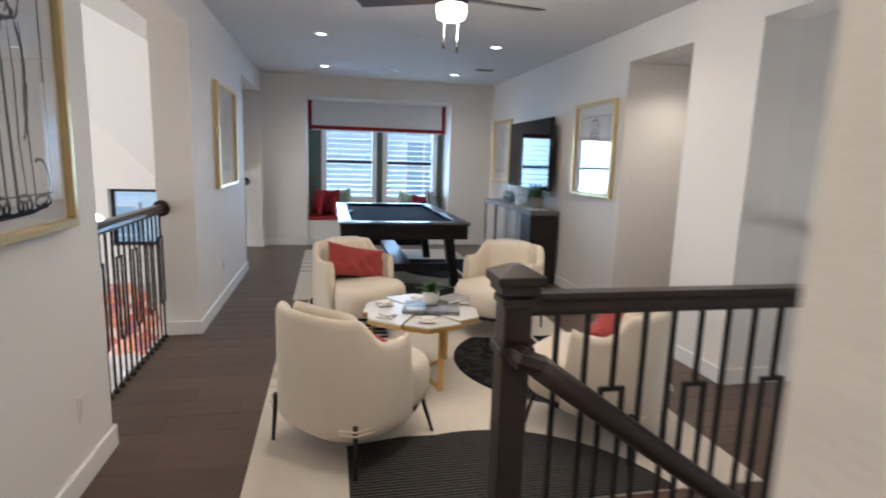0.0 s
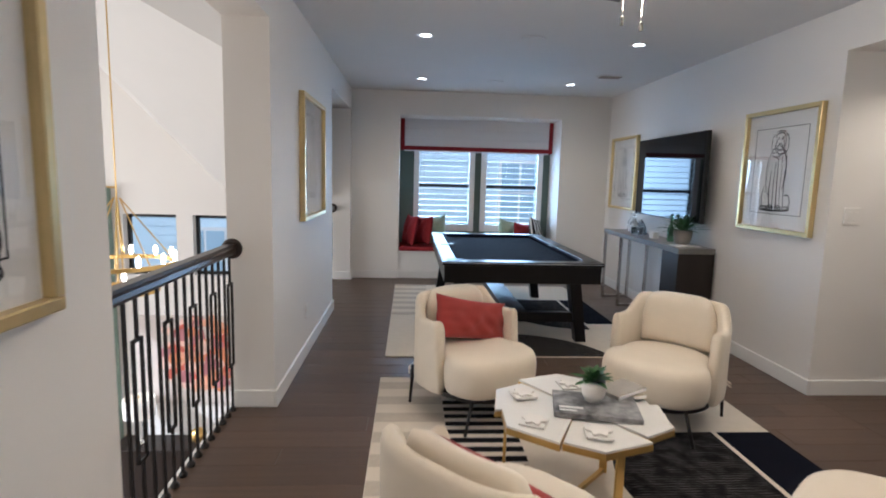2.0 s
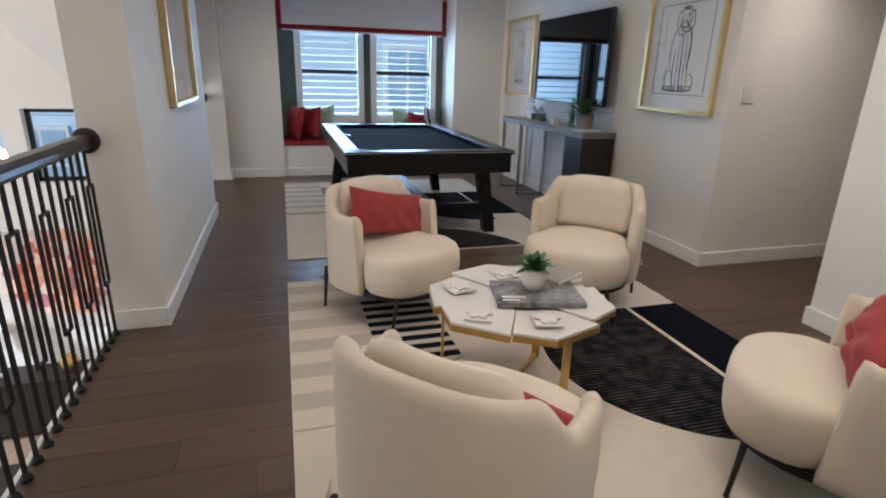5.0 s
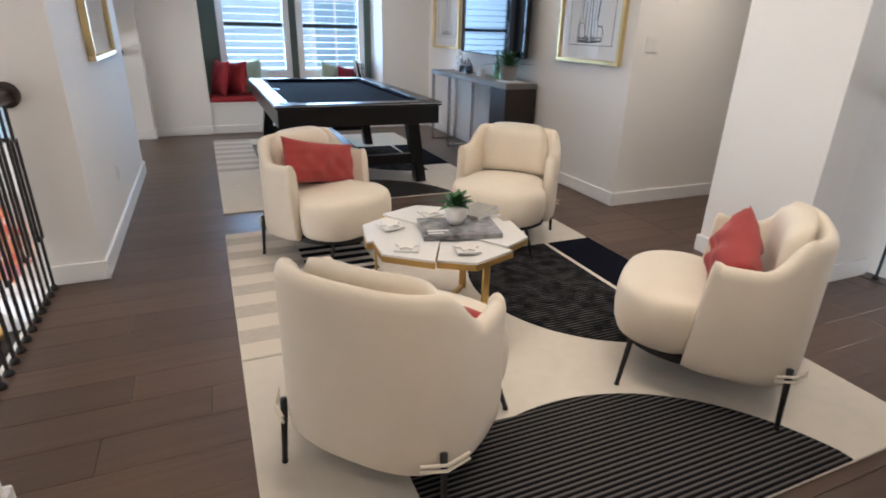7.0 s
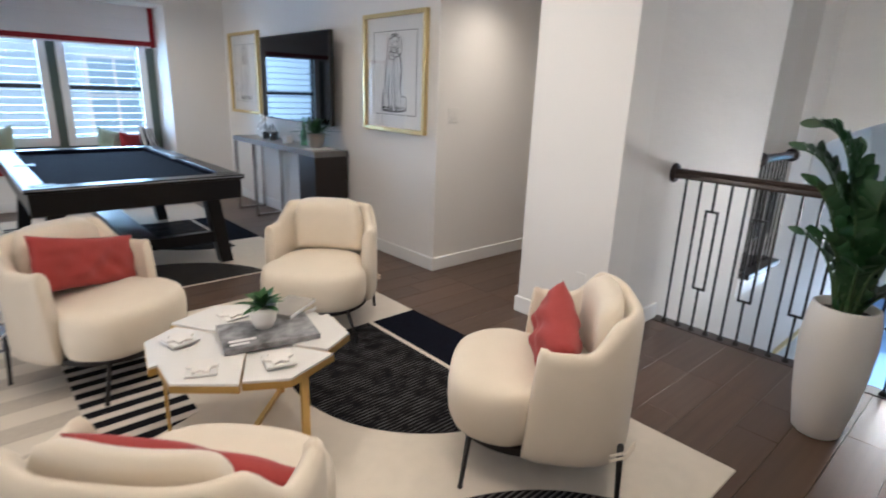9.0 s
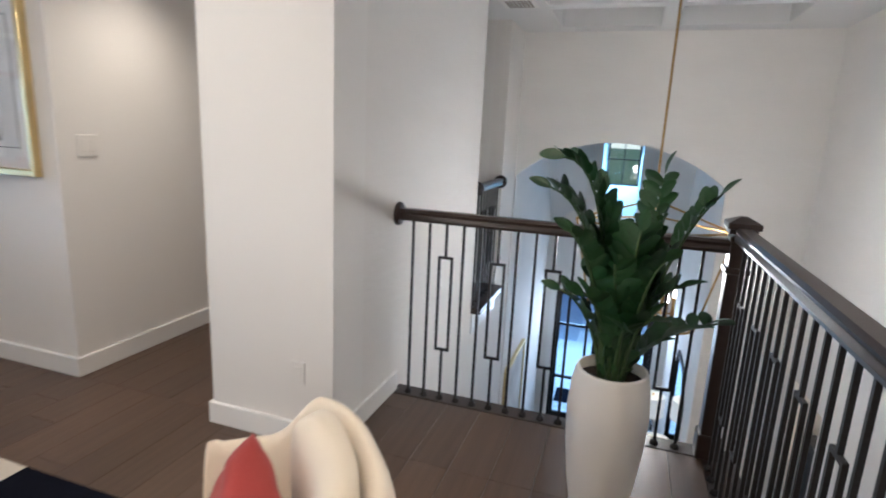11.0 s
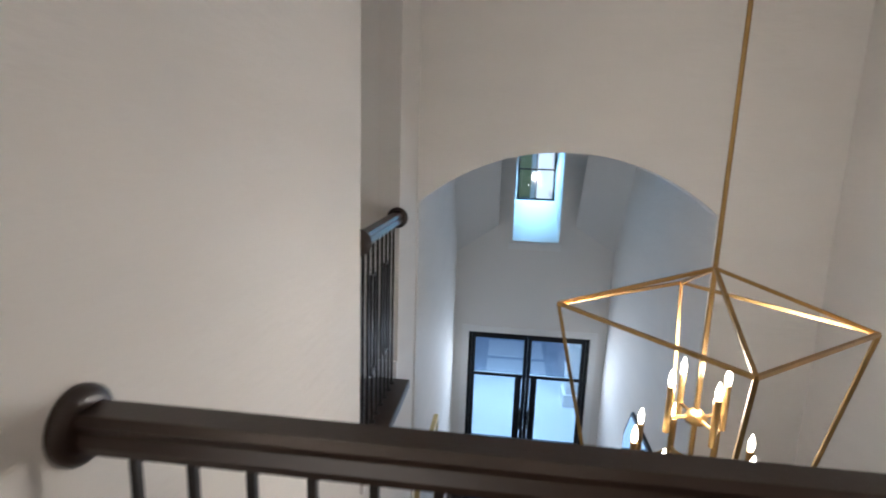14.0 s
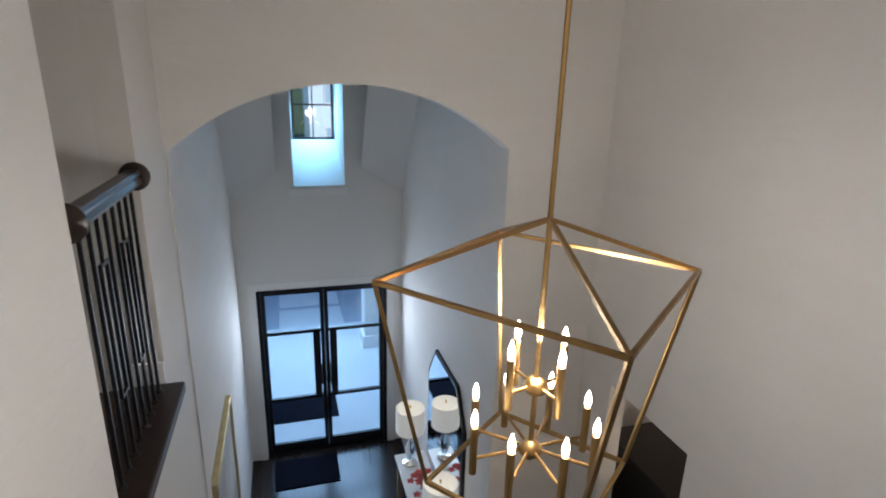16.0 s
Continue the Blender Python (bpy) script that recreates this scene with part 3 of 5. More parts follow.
# ---- railings ----
def railing(name, p0, p1, label, ends=(True, True), first=0.093, step=0.0955, phase=2, zr=1.04, group="stair railings"):
    """A guard from p0 to p1 (plan points): wood handrail, wall rosettes, iron balusters, every third with a long box."""
    a, b = Vector((*p0, 0)), Vector((*p1, 0))
    d = (b - a).normalized()
    length = (b - a).length
    t = thing(name, p0 + (0,), math.degrees(math.atan2(d.y, d.x)), label, "railing", group)
    prof = [(-0.030, -0.030), (0.030, -0.030), (0.034, -0.016), (0.028, 0.004), (0.034, 0.018), (0.026, 0.032), (-0.026, 0.032),
            (-0.034, 0.018), (-0.028, 0.004), (-0.034, -0.016)]
    bm = bmesh.new()
    x0, x1 = (0.012 if ends[0] else 0.0), length - (0.012 if ends[1] else 0.0)
    lo = [bm.verts.new((x0, y, zr + z)) for y, z in prof]
    hi = [bm.verts.new((x1, y, zr + z)) for y, z in prof]
    bm.faces.new(lo), bm.faces.new(hi[::-1])
    for i in range(len(prof)):
        bm.faces.new((lo[i], lo[(i + 1) % len(prof)], hi[(i + 1) % len(prof)], hi[i]))
    part("handrail", bm, RAIL, t, "espresso wood handrail")
    for flag, x, s in ((ends[0], 0.0, 1), (ends[1], length, -1)):
        if flag:
            bm = lathe([(0.064, 0.0), (0.064, 0.012), (0.055, 0.022), (0.045, 0.024), (0.0, 0.024)], 24)
            bm.transform(pose(x, 0, zr, 0, 90 * s, 0))
            part("rosette", bm, RAIL, t, "round wood wall rosette", True)
    made = {}
    n = int((length - first - 0.03) / step) + 1
    for i in range(n):
        x = first + step * i
        kind = i % 3 == phase
        if kind not in made:
            bm = bmesh.new()
            h = 0.0065
            if kind:
                box(-h, h, -h, h, 0.0, 0.295, bm=bm), box(-h, h, -h, h, 0.83, zr - 0.03, bm=bm)
                box(-0.042, 0.042, -h, h, 0.295, 0.308, bm=bm), box(-0.042, 0.042, -h, h, 0.817, 0.83, bm=bm)
                box(-0.042, -0.029, -h, h, 0.308, 0.817, bm=bm), box(0.029, 0.042, -h, h, 0.308, 0.817, bm=bm)
            else:
                box(-h, h, -h, h, 0.0, zr - 0.03, bm=bm)
            ob = part("baluster", bm, IRON, t)
            made[kind] = ob.data
        else:
            ob = new("baluster", made[kind])
            ob.parent = t
        ob.matrix_basis = pose(x, 0, 0)
        if "shoe" not in made:
            sh = part("shoe", lathe([(0.021, 0.0), (0.021, 0.013), (0.016, 0.022), (0.010, 0.028), (0.0, 0.028)], 10), IRON, ob)
            made["shoe"] = sh.data
        else:
            sh = new("shoe", made["shoe"])
            sh.parent = ob
    return t


railing("railing", (-1.05, 3.68), (-1.05, 5.46), "iron baluster railing with dark wood handrail over the great room")
railing("railing", (-1.05, 8.06), (-1.05, 9.86), "iron baluster railing with dark wood handrail over the great room")
railing("railing", (3.60, FY1), (3.60, 2.315), "iron baluster railing with dark wood handrail over the foyer", (True, False))
railing("railing", (0.80, 2.265), (3.559, 2.275), "iron baluster railing beside the staircase", (False, False), zr=1.10)
railing("railing", (JX0, FY1 + 0.012), (JX1, FY1 + 0.012), "iron baluster railing in the landing opening")


def newel(x, y, base_z=0.0, low=0.0):
    base_z += low
    t = thing("newel_post", (x, y, -low), 0, "espresso wood newel post with a moulded pyramid cap", "newel post", "newel posts")
    part("shaft", box(-0.041, 0.041, -0.041, 0.041, base_z, 1.13, 0.004), RAIL, t)
    part("collar", box(-0.052, 0.052, -0.052, 0.052, 0.955, 0.985, 0.008, 2), RAIL, t)
    part("collar", box(-0.048, 0.048, -0.048, 0.048, 1.10, 1.125, 0.006, 2), RAIL, t)
    cap = box(-0.068, 0.068, -0.068, 0.068, 1.160, 1.190, 0.006, 2)
    v4 = [cap.verts.new((sx * 0.062, sy * 0.062, 1.190)) for sx, sy in ((-1, -1), (1, -1), (1, 1), (-1, 1))]
    u4 = [cap.verts.new((sx * 0.014, sy * 0.014, 1.214)) for sx, sy in ((-1, -1), (1, -1), (1, 1), (-1, 1))]
    cap.faces.new(u4)
    for i in range(4):
        cap.faces.new((v4[i], v4[(i + 1) % 4], u4[(i + 1) % 4], u4[i]))
    box(-0.056, 0.056, -0.056, 0.056, 1.138, 1.163, bm=cap)
    part("cap", cap, RAIL, t)
    part("plinth", box(-0.054, 0.054, -0.054, 0.054, base_z, 0.16, 0.006), RAIL, t)
    return t


newel(0.757, 2.262)
newel(3.60, 2.275, low=0.035)
hr = thing("stair_handrail", label="sloping espresso wood stair handrail", category="handrail")
bm = tube([(0.80, 2.165, 0.95), (1.02, 2.165, 0.79), (3.22, 2.165, -0.79), (5.02, 2.165, -2.08)], 0.036, 10)
part("rail", bm, RAIL, hr, "", True)
part("bracket", tube([(0.757, 2.215, 0.965), (0.757, 2.165, 0.97), (0.81, 2.165, 0.945)], 0.034, 8), RAIL, hr)
for x in (1.6, 2.8, 4.0):
    z = 0.79 - (x - 1.0) * 0.7185
    part("baluster", box(x - 0.007, x + 0.007, 2.150, 2.163, z - 0.80, z), IRON, hr)


# ---- armchairs ----
def armchair():
    t = thing("armchair", label="cream boucle barrel armchair on thin black metal legs", category="armchair", group="armchairs round the coffee table")
    R, n = 0.350, 84

    def sm(x):
        x = min(1, max(0, x))
        return x * x * (3 - 2 * x)

    def plan(a, r, z=0.5):
        # a: degrees from the back centre; a squared U, open to +y, its front edges raked forward at the foot
        s, c = math.sin(radians(a)), math.cos(radians(a))
        if abs(a) <= 90:
            return math.copysign(r * abs(s) ** 0.66, a), -r * abs(c) ** 0.66
        k = (abs(a) - 90) / 40
        return math.copysign(r - 0.012 * k * k, a), (0.045 + 0.075 * max(0.0, 0.62 - z)) * k

    def top(a):
        a = abs(a)
        return 0.785 - 0.130 * sm((a - 46) / 32) + 0.010 * sm((a - 88) / 20) - 0.03 * sm((a - 124) / 6)

    def bottom(a):
        return 0.165 + 0.03 * min(1, abs(a) / 130)
    bm = bmesh.new()
    rings = []
    for i in range(n + 1):
        a = -130 + 260 * i / n
        zt, zb = top(a), bottom(a)
        th = 0.060
        rows = ((R - 0.014, zb), (R - 0.004, zb + 0.016), (R, zb + 0.07), (R, zt - 0.045), (R - 0.007, zt - 0.017), (R - 0.019, zt - 0.003), (R - th / 2, zt),
                (R - th + 0.018, zt - 0.006), (R - th, zt - 0.03), (R - th, 0.30), (R - th + 0.02, zb))
        rings.append([bm.verts.new((*plan(a, q, z), z)) for q, z in rows])
    m_ = len(rings[0])
    for p, q in zip(rings, rings[1:]):
        for k in range(m_):
            bm.faces.new((p[k], q[k], q[(k + 1) % m_], p[(k + 1) % m_]))
    bm.faces.new(rings[0]), bm.faces.new(rings[-1][::-1])
    part("shell", bm, CREAM, t, "", True)
    # seat: deep rounded drum, narrow between the arms, full and round in front of them
    bm = bmesh.new()
    out = []
    for i in range(56):
        a = 2 * math.pi * i / 56
        x, y = math.cos(a), math.sin(a)
        e = 0.70 if y > 0 else 0.8
        yy = 0.05 + math.copysign(abs(y) ** e, y) * (0.335 if y > 0 else 0.31)
        out.append((math.copysign(abs(x) ** e, x) * (0.286 + 0.044 * sm((yy - 0.05) / 0.10)), yy))
    prof = [(0.86, 0.205), (0.945, 0.222), (0.985, 0.26), (1.0, 0.31), (1.0, 0.365), (0.985, 0.405), (0.95, 0.433), (0.89, 0.449), (0.78, 0.458), (0.45, 0.463), (0.1, 0.464)]
    rs = [[bm.verts.new((x * k, 0.05 + (y - 0.05) * k, z)) for x, y in out] for k, z in prof]
    for p, q in zip(rs, rs[1:]):
        for i in range(56):
            bm.faces.new((p[i], p[(i + 1) % 56], q[(i + 1) % 56], q[i]))
    bm.faces.new(rs[0][::-1]), bm.faces.new(rs[-1])
    part("seat", bm, CREAM, t, "", True)
    # loose back pad with rounded upper corners, bowed round the sitter
    bm = bmesh.new()
    grid = {}
    nu, nv = 20, 14
    for side in (0, 1):
        for i in range(nu + 1):
            for j in range(nv + 1):
                u, v = 2 * i / nu - 1, 2 * j / nv - 1
                rim = i in (0, nu) or j in (0, nv)
                if rim and side:
                    grid[side, i, j] = grid[0, i, j]
                    continue
                ru = 1 - 0.16 * max(0.0, v) ** 3 * abs(u) ** 3
                rv = 1 - 0.20 * abs(u) ** 5
                puff = ((1 - u ** 6) * (1 - v ** 6)) ** 0.5
                y = -0.272 + 0.05 * u * u + (0.090 * puff if side else -0.012 * puff)
                grid[side, i, j] = bm.verts.new((0.238 * u * ru, y, 0.60 + (0.212 * v * rv if v > 0 else 0.16 * v)))
    for side in (0, 1):
        for i in range(nu):
            for j in range(nv):
                q = (grid[side, i, j], grid[side, i + 1, j], grid[side, i + 1, j + 1], grid[side, i, j + 1])
                bm.faces.new(q if not side else q[::-1])
    part("back_cushion", bm, CREAM, t, "", True)
    part("base_ring", lathe([(0.27, 0.182), (0.305, 0.182), (0.305, 0.212), (0.27, 0.212), (0.27, 0.182)], 40, 0, 0.065), IRON, t, "black metal base ring")
    for sx, sy in ((-1, -1), (1, -1), (-1, 1), (1, 1)):
        k = 0.297
        leg = part("leg", tube([(sx * (k - (0.012 if sy < 0 else 0.06)), sy * (k - (0.012 if sy < 0 else 0.02)), 0.27 if sy < 0 else 0.2), (sx * k, sy * k, 0.006)], 0.0125, 8, r_end=0.009), IRON, t, "thin black metal leg", True)
        part("foot_cap", lathe([(0.011, 0), (0.011, 0.008), (0.0, 0.008)], 8, sx * k, sy * k), IRON, leg)
        if sy < 0:
            bm = bmesh.new()
            for dz in (0.0, 0.022):
                tube([(sx * (k + 0.003) - 0.06 * sx, -k - 0.050 + 0.0, 0.235 + dz), (sx * (k + 0.008), -(k + 0.008), 0.232 + dz), (sx * (k + 0.050), -k + 0.06, 0.24 + dz)], 0.0055, 6, bm)
            part("strap", bm, CREAM, t, "pale cord tie at the leg")
    return t


def put(ob, x, y, heading, z=0.0):
    ob.matrix_basis = pose(x, y, z, 0, 0, -heading)
    return ob


RUGZ_TOP = 0.014
ch = armchair()
for o in ch.children:
    for v in o.data.vertices:
        v.co.z *= 0.955
for o in ch.children_recursive:
    if o.parent is not ch:
        for v in o.data.vertices:
            v.co.z *= 0.955
put(ch, 0.375, 3.59, 47, RUGZ_TOP)
for x, y, hd in ((0.493, 5.42, 147), (1.70, 5.275, 225), (1.738, 3.517, -41)):
    copy_thing(ch, pose(x, y, RUGZ_TOP, 0, 0, -hd))


def cushion(x, y, z, heading, w, h, d, m, label, lean=-14, roll=0):
    t = part("throw_pillow", pillow(w, h, d, seed=7 * x + 3 * y), m, None, "", True)
    t.matrix_basis = pose(x, y, z, 0, 0, -heading) @ pose(0, 0, 0, lean, roll, 0)
    return tagged(t, label, "pillow", "throw pillows")


def seat_pillow(cx, cy, hd, w, h, roll=0, back=-0.10, side=0.0, deep=0.14):
    f = Vector((math.sin(radians(hd)), math.cos(radians(hd))))
    s = Vector((f.y, -f.x))
    p = Vector((cx, cy)) + f * back + s * side
    cushion(p.x, p.y, 0.452, hd, w, h, deep, RED, "rust red velvet lumbar pillow on the armchair", 14, roll)


seat_pillow(0.493, 5.42, 147, 0.62, 0.285, -13, -0.04)
seat_pillow(1.738, 3.517, -41, 0.48, 0.25, -12, -0.01, 0.0, 0.18)
seat_pillow(0.375, 3.59, 47, 0.64, 0.19, 5, -0.01, 0.01)


# ---- coffee table ----
tb = thing("coffee_table", (0.855, 4.385, 0), 0, "low coffee table of six stone petals with brass edges", "coffee table")
for i in range(6):
    a0 = radians(60 * i + 33)
    big = 0.418 if i % 2 else 0.41
    rel = [(-29.4, 0.02), (-29.4, 0.362), (-5, big), (29.4, 0.392), (29.4, 0.02)]
    pts = [(r * math.cos(a0 + radians(d)), r * math.sin(a0 + radians(d))) for d, r in rel]
    zt = 0.478 if i % 2 else 0.470
    petal = part("petal", prism(pts, zt - 0.012, zt, 0.002), MARBLE, tb, "white stone petal top")
    cx_, cy_ = (sum(p[k] for p in pts) / len(pts) for k in (0, 1))
    rim = [(cx_ + (x - cx_) * 1.012, cy_ + (y - cy_) * 1.012) for x, y in pts]
    part("brass_edge", prism(rim, zt - 0.038, zt - 0.011), BRASS, petal, "brass edge band")
for d in (45, 165, 285):
    a = radians(d)
    c, s = math.cos(a) * 0.33, math.sin(a) * 0.33
    bm = box(-0.02, 0.02, -0.006, 0.006, RUGZ_TOP, 0.435, 0.002)
    bm.transform(pose(c, s, 0, 0, 0, d + 90))
    part("leg", bm, BRASS, tb)
    part("stretcher", tube([(0, 0, RUGZ_TOP + 0.02), (c, s, RUGZ_TOP + 0.012)], 0.014, square=True), BRASS, tb)
part("hub", lathe([(0.10, 0.42), (0.10, 0.435), (0, 0.435)], 16), BRASS, tb)
bk = thing("book", (0.925, 4.35, 0.48), -13, "large grey photo book on the coffee table", "book", "books")
part("cover", box(-0.19, 0.19, -0.13, 0.13, 0, 0.024, 0.002), mat("photo_cover", (0.20, 0.20, 0.205), 0.3, vary=2.1, scale=17), bk)
part("title", box(-0.165, -0.06, -0.075, -0.055, 0.0245, 0.0255), PAPER, bk, "pale title bar")
part("title", box(-0.165, -0.09, -0.105, -0.09, 0.0245, 0.0255), PAPER, bk, "pale title bar")
for k, (dx, dz, rz, m, lb) in enumerate(((0.0, 0.0, 15, (0.45, 0.40, 0.30), "closed cream book"), (0.01, 0.022, 32, (0.30, 0.28, 0.25), "closed grey book"))):
    b2 = thing("book", (1.09 + dx, 4.50, 0.481 + dz), rz, lb + " on the coffee table", "book", "books")
    part("cover", box(-0.11, 0.11, -0.07, 0.07, 0, 0.021, 0.002), mat("book_cloth_%d" % k, m, 0.6, vary=0.3, scale=8), b2)
    part("page_block", box(-0.105, 0.112, -0.072, 0.066, 0.003, 0.018), PAPER, b2, "white pages")
for x, y, rz in ((0.622, 4.505, 10), (0.608, 4.21, -25), (0.856, 4.105, -12), (0.885, 4.625, 5)):
    co = thing("coaster", (x, y, 0.480), rz, "white flower-shaped stone coaster", "coaster", "coasters")
    part("plate", box(-0.055, 0.055, -0.055, 0.055, 0, 0.010, 0.002), MARBLE, co)
    pts = [((0.046 + 0.010 * math.cos(6 * q)) * math.cos(q), (0.046 + 0.010 * math.cos(6 * q)) * math.sin(q)) for q in [2 * math.pi * k / 36 for k in range(36)]]
    part("flower", prism(pts, 0.010, 0.021, 0.002), POTW, co, "raised white flower disc")


def leaf_blade(length, width, bm, at, yaw, pitch, curl=0.25, cup=0.15):
    m = pose(*at, 0, 0, yaw) @ pose(0, 0, 0, 0, -pitch, 0)
    rows = []
    n = 6
    for i in range(n + 1):
        u = i / n
        w = width / 2 * (math.sin(math.pi * min(1, u * 0.92 + 0.06)) ** 0.7) if 0 < i < n else width * 0.04
        z = -curl * length * u * u
        rows.append([bm.verts.new(m @ Vector((u * length, s * w, z + cup * abs(s) * w))) for s in (-1, 0, 1)])
    for p, q in zip(rows, rows[1:]):
        for k in range(2):
            bm.faces.new((p[k], p[k + 1], q[k + 1], q[k]))


def succulent(name, x, y, z, pot_r, pot_h, leaves, length, width, pm, label, lm):
    t = thing(name, (x, y, z), 0, label, "potted plant", "small potted plants")
    pot = part("pot", lathe([(pot_r * 0.62, 0), (pot_r * 0.9, pot_h * 0.35), (pot_r, pot_h * 0.75), (pot_r * 0.97, pot_h), (pot_r * 0.88, pot_h), (pot_r * 0.88, pot_h * 0.85), (0, pot_h * 0.85)], 28), pm, t, "", True)
    rnd = random.Random(5)
    for i in range(leaves):
        bm = bmesh.new()
        q = i / leaves
        leaf_blade(length * (0.65 + 0.5 * q) * rnd.uniform(0.85, 1.1), width, bm, (0, 0, pot_h * 0.9 + 0.01 * (1 - q)), i * 137.5, 78 - 68 * q, 0.22, 0.35)
        part("leaf", bm, lm, t, "", True)


succulent("succulent_plant", 0.925, 4.385, 0.505, 0.058, 0.095, 26, 0.105, 0.035, POTW, "small green succulent in a white pot", LEAF2)


# ---- rugs ----
def rug(y0, y1, x0, x1, k):
    t = thing("area_rug", label="cream area rug with black discs and stripes", category="rug", group="area rugs")
    H = RUGZ_TOP
    part("woven_base", box(x0, x1, y0, y1, 0.0, H - 0.004, 0.003), RUGC, t)
    s = (y1 - y0) / 3.07
    def Y(v):
        return y0 + (v - 2.88) * s
    disc = [(1.92, Y(3.73))] + [(1.92 + 0.77 * math.cos(radians(a)), Y(4.50) + 0.77 * s * math.sin(radians(a))) for a in range(266, 126, -4)] + [(1.60, Y(5.05)), (1.92, Y(5.055))]
    part("half_disc", prism(disc, 0.004, H), RUGD, t, "soft black half disc")
    low = [(0.33, y0 + 0.004), (0.33, Y(3.48)), (0.62, Y(3.535))]
    low += [(0.99 + 0.875 * math.cos(radians(a)), Y(2.66) + 0.885 * s * math.sin(radians(a))) for a in range(102, 14, -4)]
    low += [(1.825, y0 + 0.004)]
    part("ribbed_disc", prism(low, 0.004, H), RUGS, t, "black half disc with pale ribs")
    part("navy_band", box(1.955, x1 - 0.004, Y(3.95), Y(5.05), 0.004, H), RUGN, t, "navy band")
    part("striped_block", prism([(0.30, Y(4.55)), (0.72, Y(4.70)), (0.72, Y(5.52)), (0.30, Y(5.55))], 0.004, H), RUGZ, t, "black and cream striped block")
    part("grey_stripes", box(x0 + 0.004, 0.296, Y(4.28), y1 - 0.004, 0.004, H), RUGG, t, "soft grey stripes")
    return t


rug(2.88, 5.95, -0.14, 2.30, 0)
rug(6.45, 9.49, -0.13, 2.26, 1)


# ---- pool table ----
pt = thing("pool_table", label="black pool table with navy felt and slanted legs", category="pool table")
PX0, PX1, PY0, PY1, PZ = 0.345, 1.778, 6.61, 9.08, 0.80
part("bed", box(PX0 + 0.16, PX1 - 0.16, PY0 + 0.16, PY1 - 0.16, PZ - 0.07, PZ - 0.035), FELT, pt, "navy felt playing bed")
W = 0.135
for nm, q in (("rail", (PX0, PX1, PY0, PY0 + W)), ("rail", (PX0, PX1, PY1 - W, PY1)), ("rail", (PX0, PX0 + W, PY0 + W, PY1 - W)), ("rail", (PX1 - W, PX1, PY0 + W, PY1 - W))):
    part(nm, box(*q, PZ - 0.035, PZ, 0.006, 2), BLACKW, pt, "black lacquered rail")
for q in ((PX0 + W, PX1 - W, PY0 + W, PY0 + W + 0.045), (PX0 + W, PX1 - W, PY1 - W - 0.045, PY1 - W), (PX0 + W, PX0 + W + 0.045, PY0 + W, PY1 - W), (PX1 - W - 0.045, PX1 - W, PY0 + W, PY1 - W)):
    part("cushion", box(*q, PZ - 0.032, PZ - 0.003, 0.005), FELT, pt, "navy felt rail cushion")
# silver line in front; those along both sides imitate the window's reflection in the rails
for q in ((PX0 - 0.003, PX1 + 0.003, PY0 - 0.003, PY0 + 0.006), (PX0 - 0.003, PX0 + 0.006, PY0, PY1), (PX1 - 0.006, PX1 + 0.003, PY0, PY1)):
    part("inlay", box(*q, PZ - 0.016, PZ - 0.010), SILVER, pt, "thin silver line along the rail")
for q in ((PX0 + 0.02, PX1 - 0.02, PY0 + 0.02, PY0 + 0.07), (PX0 + 0.02, PX1 - 0.02, PY1 - 0.07, PY1 - 0.02), (PX0 + 0.02, PX0 + 0.07, PY0 + 0.07, PY1 - 0.07), (PX1 - 0.07, PX1 - 0.02, PY0 + 0.07, PY1 - 0.07)):
    part("apron", box(*q, PZ - 0.19, PZ - 0.035, 0.004), BLACKW, pt, "black apron")
part("underside", box(PX0 + 0.07, PX1 - 0.07, PY0 + 0.07, PY1 - 0.07, PZ - 0.12, PZ - 0.07), BLACKW, pt)
for sx, x in ((-1, PX0 + 0.115), (1, PX1 - 0.115)):
    for y in (PY0 + 0.115, (PY0 + PY1) / 2, PY1 - 0.115):
        part("pocket", lathe([(0.062, PZ - 0.02), (0.066, PZ + 0.002), (0.05, PZ + 0.003), (0.047, PZ - 0.09), (0, PZ - 0.09)], 20, x, y), IRON, pt, "black pocket", True)
        part("pocket_iron", box(x - 0.075, x + 0.075, y - 0.07, y + 0.07, PZ - 0.002, PZ + 0.0015, 0.001), TVB, pt)
    for y, lean in ((PY0 + 0.30, 1), (PY1 - 0.30, -1)):
        top, bot = x - sx * 0.08, x + sx * 0.02
        bm = bmesh.new()
        c = [(top - 0.055, y - 0.06), (top + 0.055, y - 0.06), (top + 0.055, y + 0.06), (top - 0.055, y + 0.06)]
        d = [(bot - 0.05, y - 0.05), (bot + 0.05, y - 0.05), (bot + 0.05, y + 0.05), (bot - 0.05, y + 0.05)]
        hi = [bm.verts.new((*p, PZ - 0.12)) for p in c]
        lo = [bm.verts.new((*p, RUGZ_TOP)) for p in d]
        bm.faces.new(hi), bm.faces.new(lo[::-1])
        for i in range(4):
            bm.faces.new((lo[i], lo[(i + 1) % 4], hi[(i + 1) % 4], hi[i]))
        part("leg", bm, BLACKW, pt, "slanted black leg")
for y in (PY0 + 0.30, PY1 - 0.30):
    part("stretcher", box(PX0 + 0.16, PX1 - 0.16, y - 0.03, y + 0.03, 0.20, 0.29), BLACKW, pt)
part("stretcher", box(0.98, 1.18, PY0 + 0.30, PY1 - 0.30, 0.21, 0.28), BLACKW, pt)


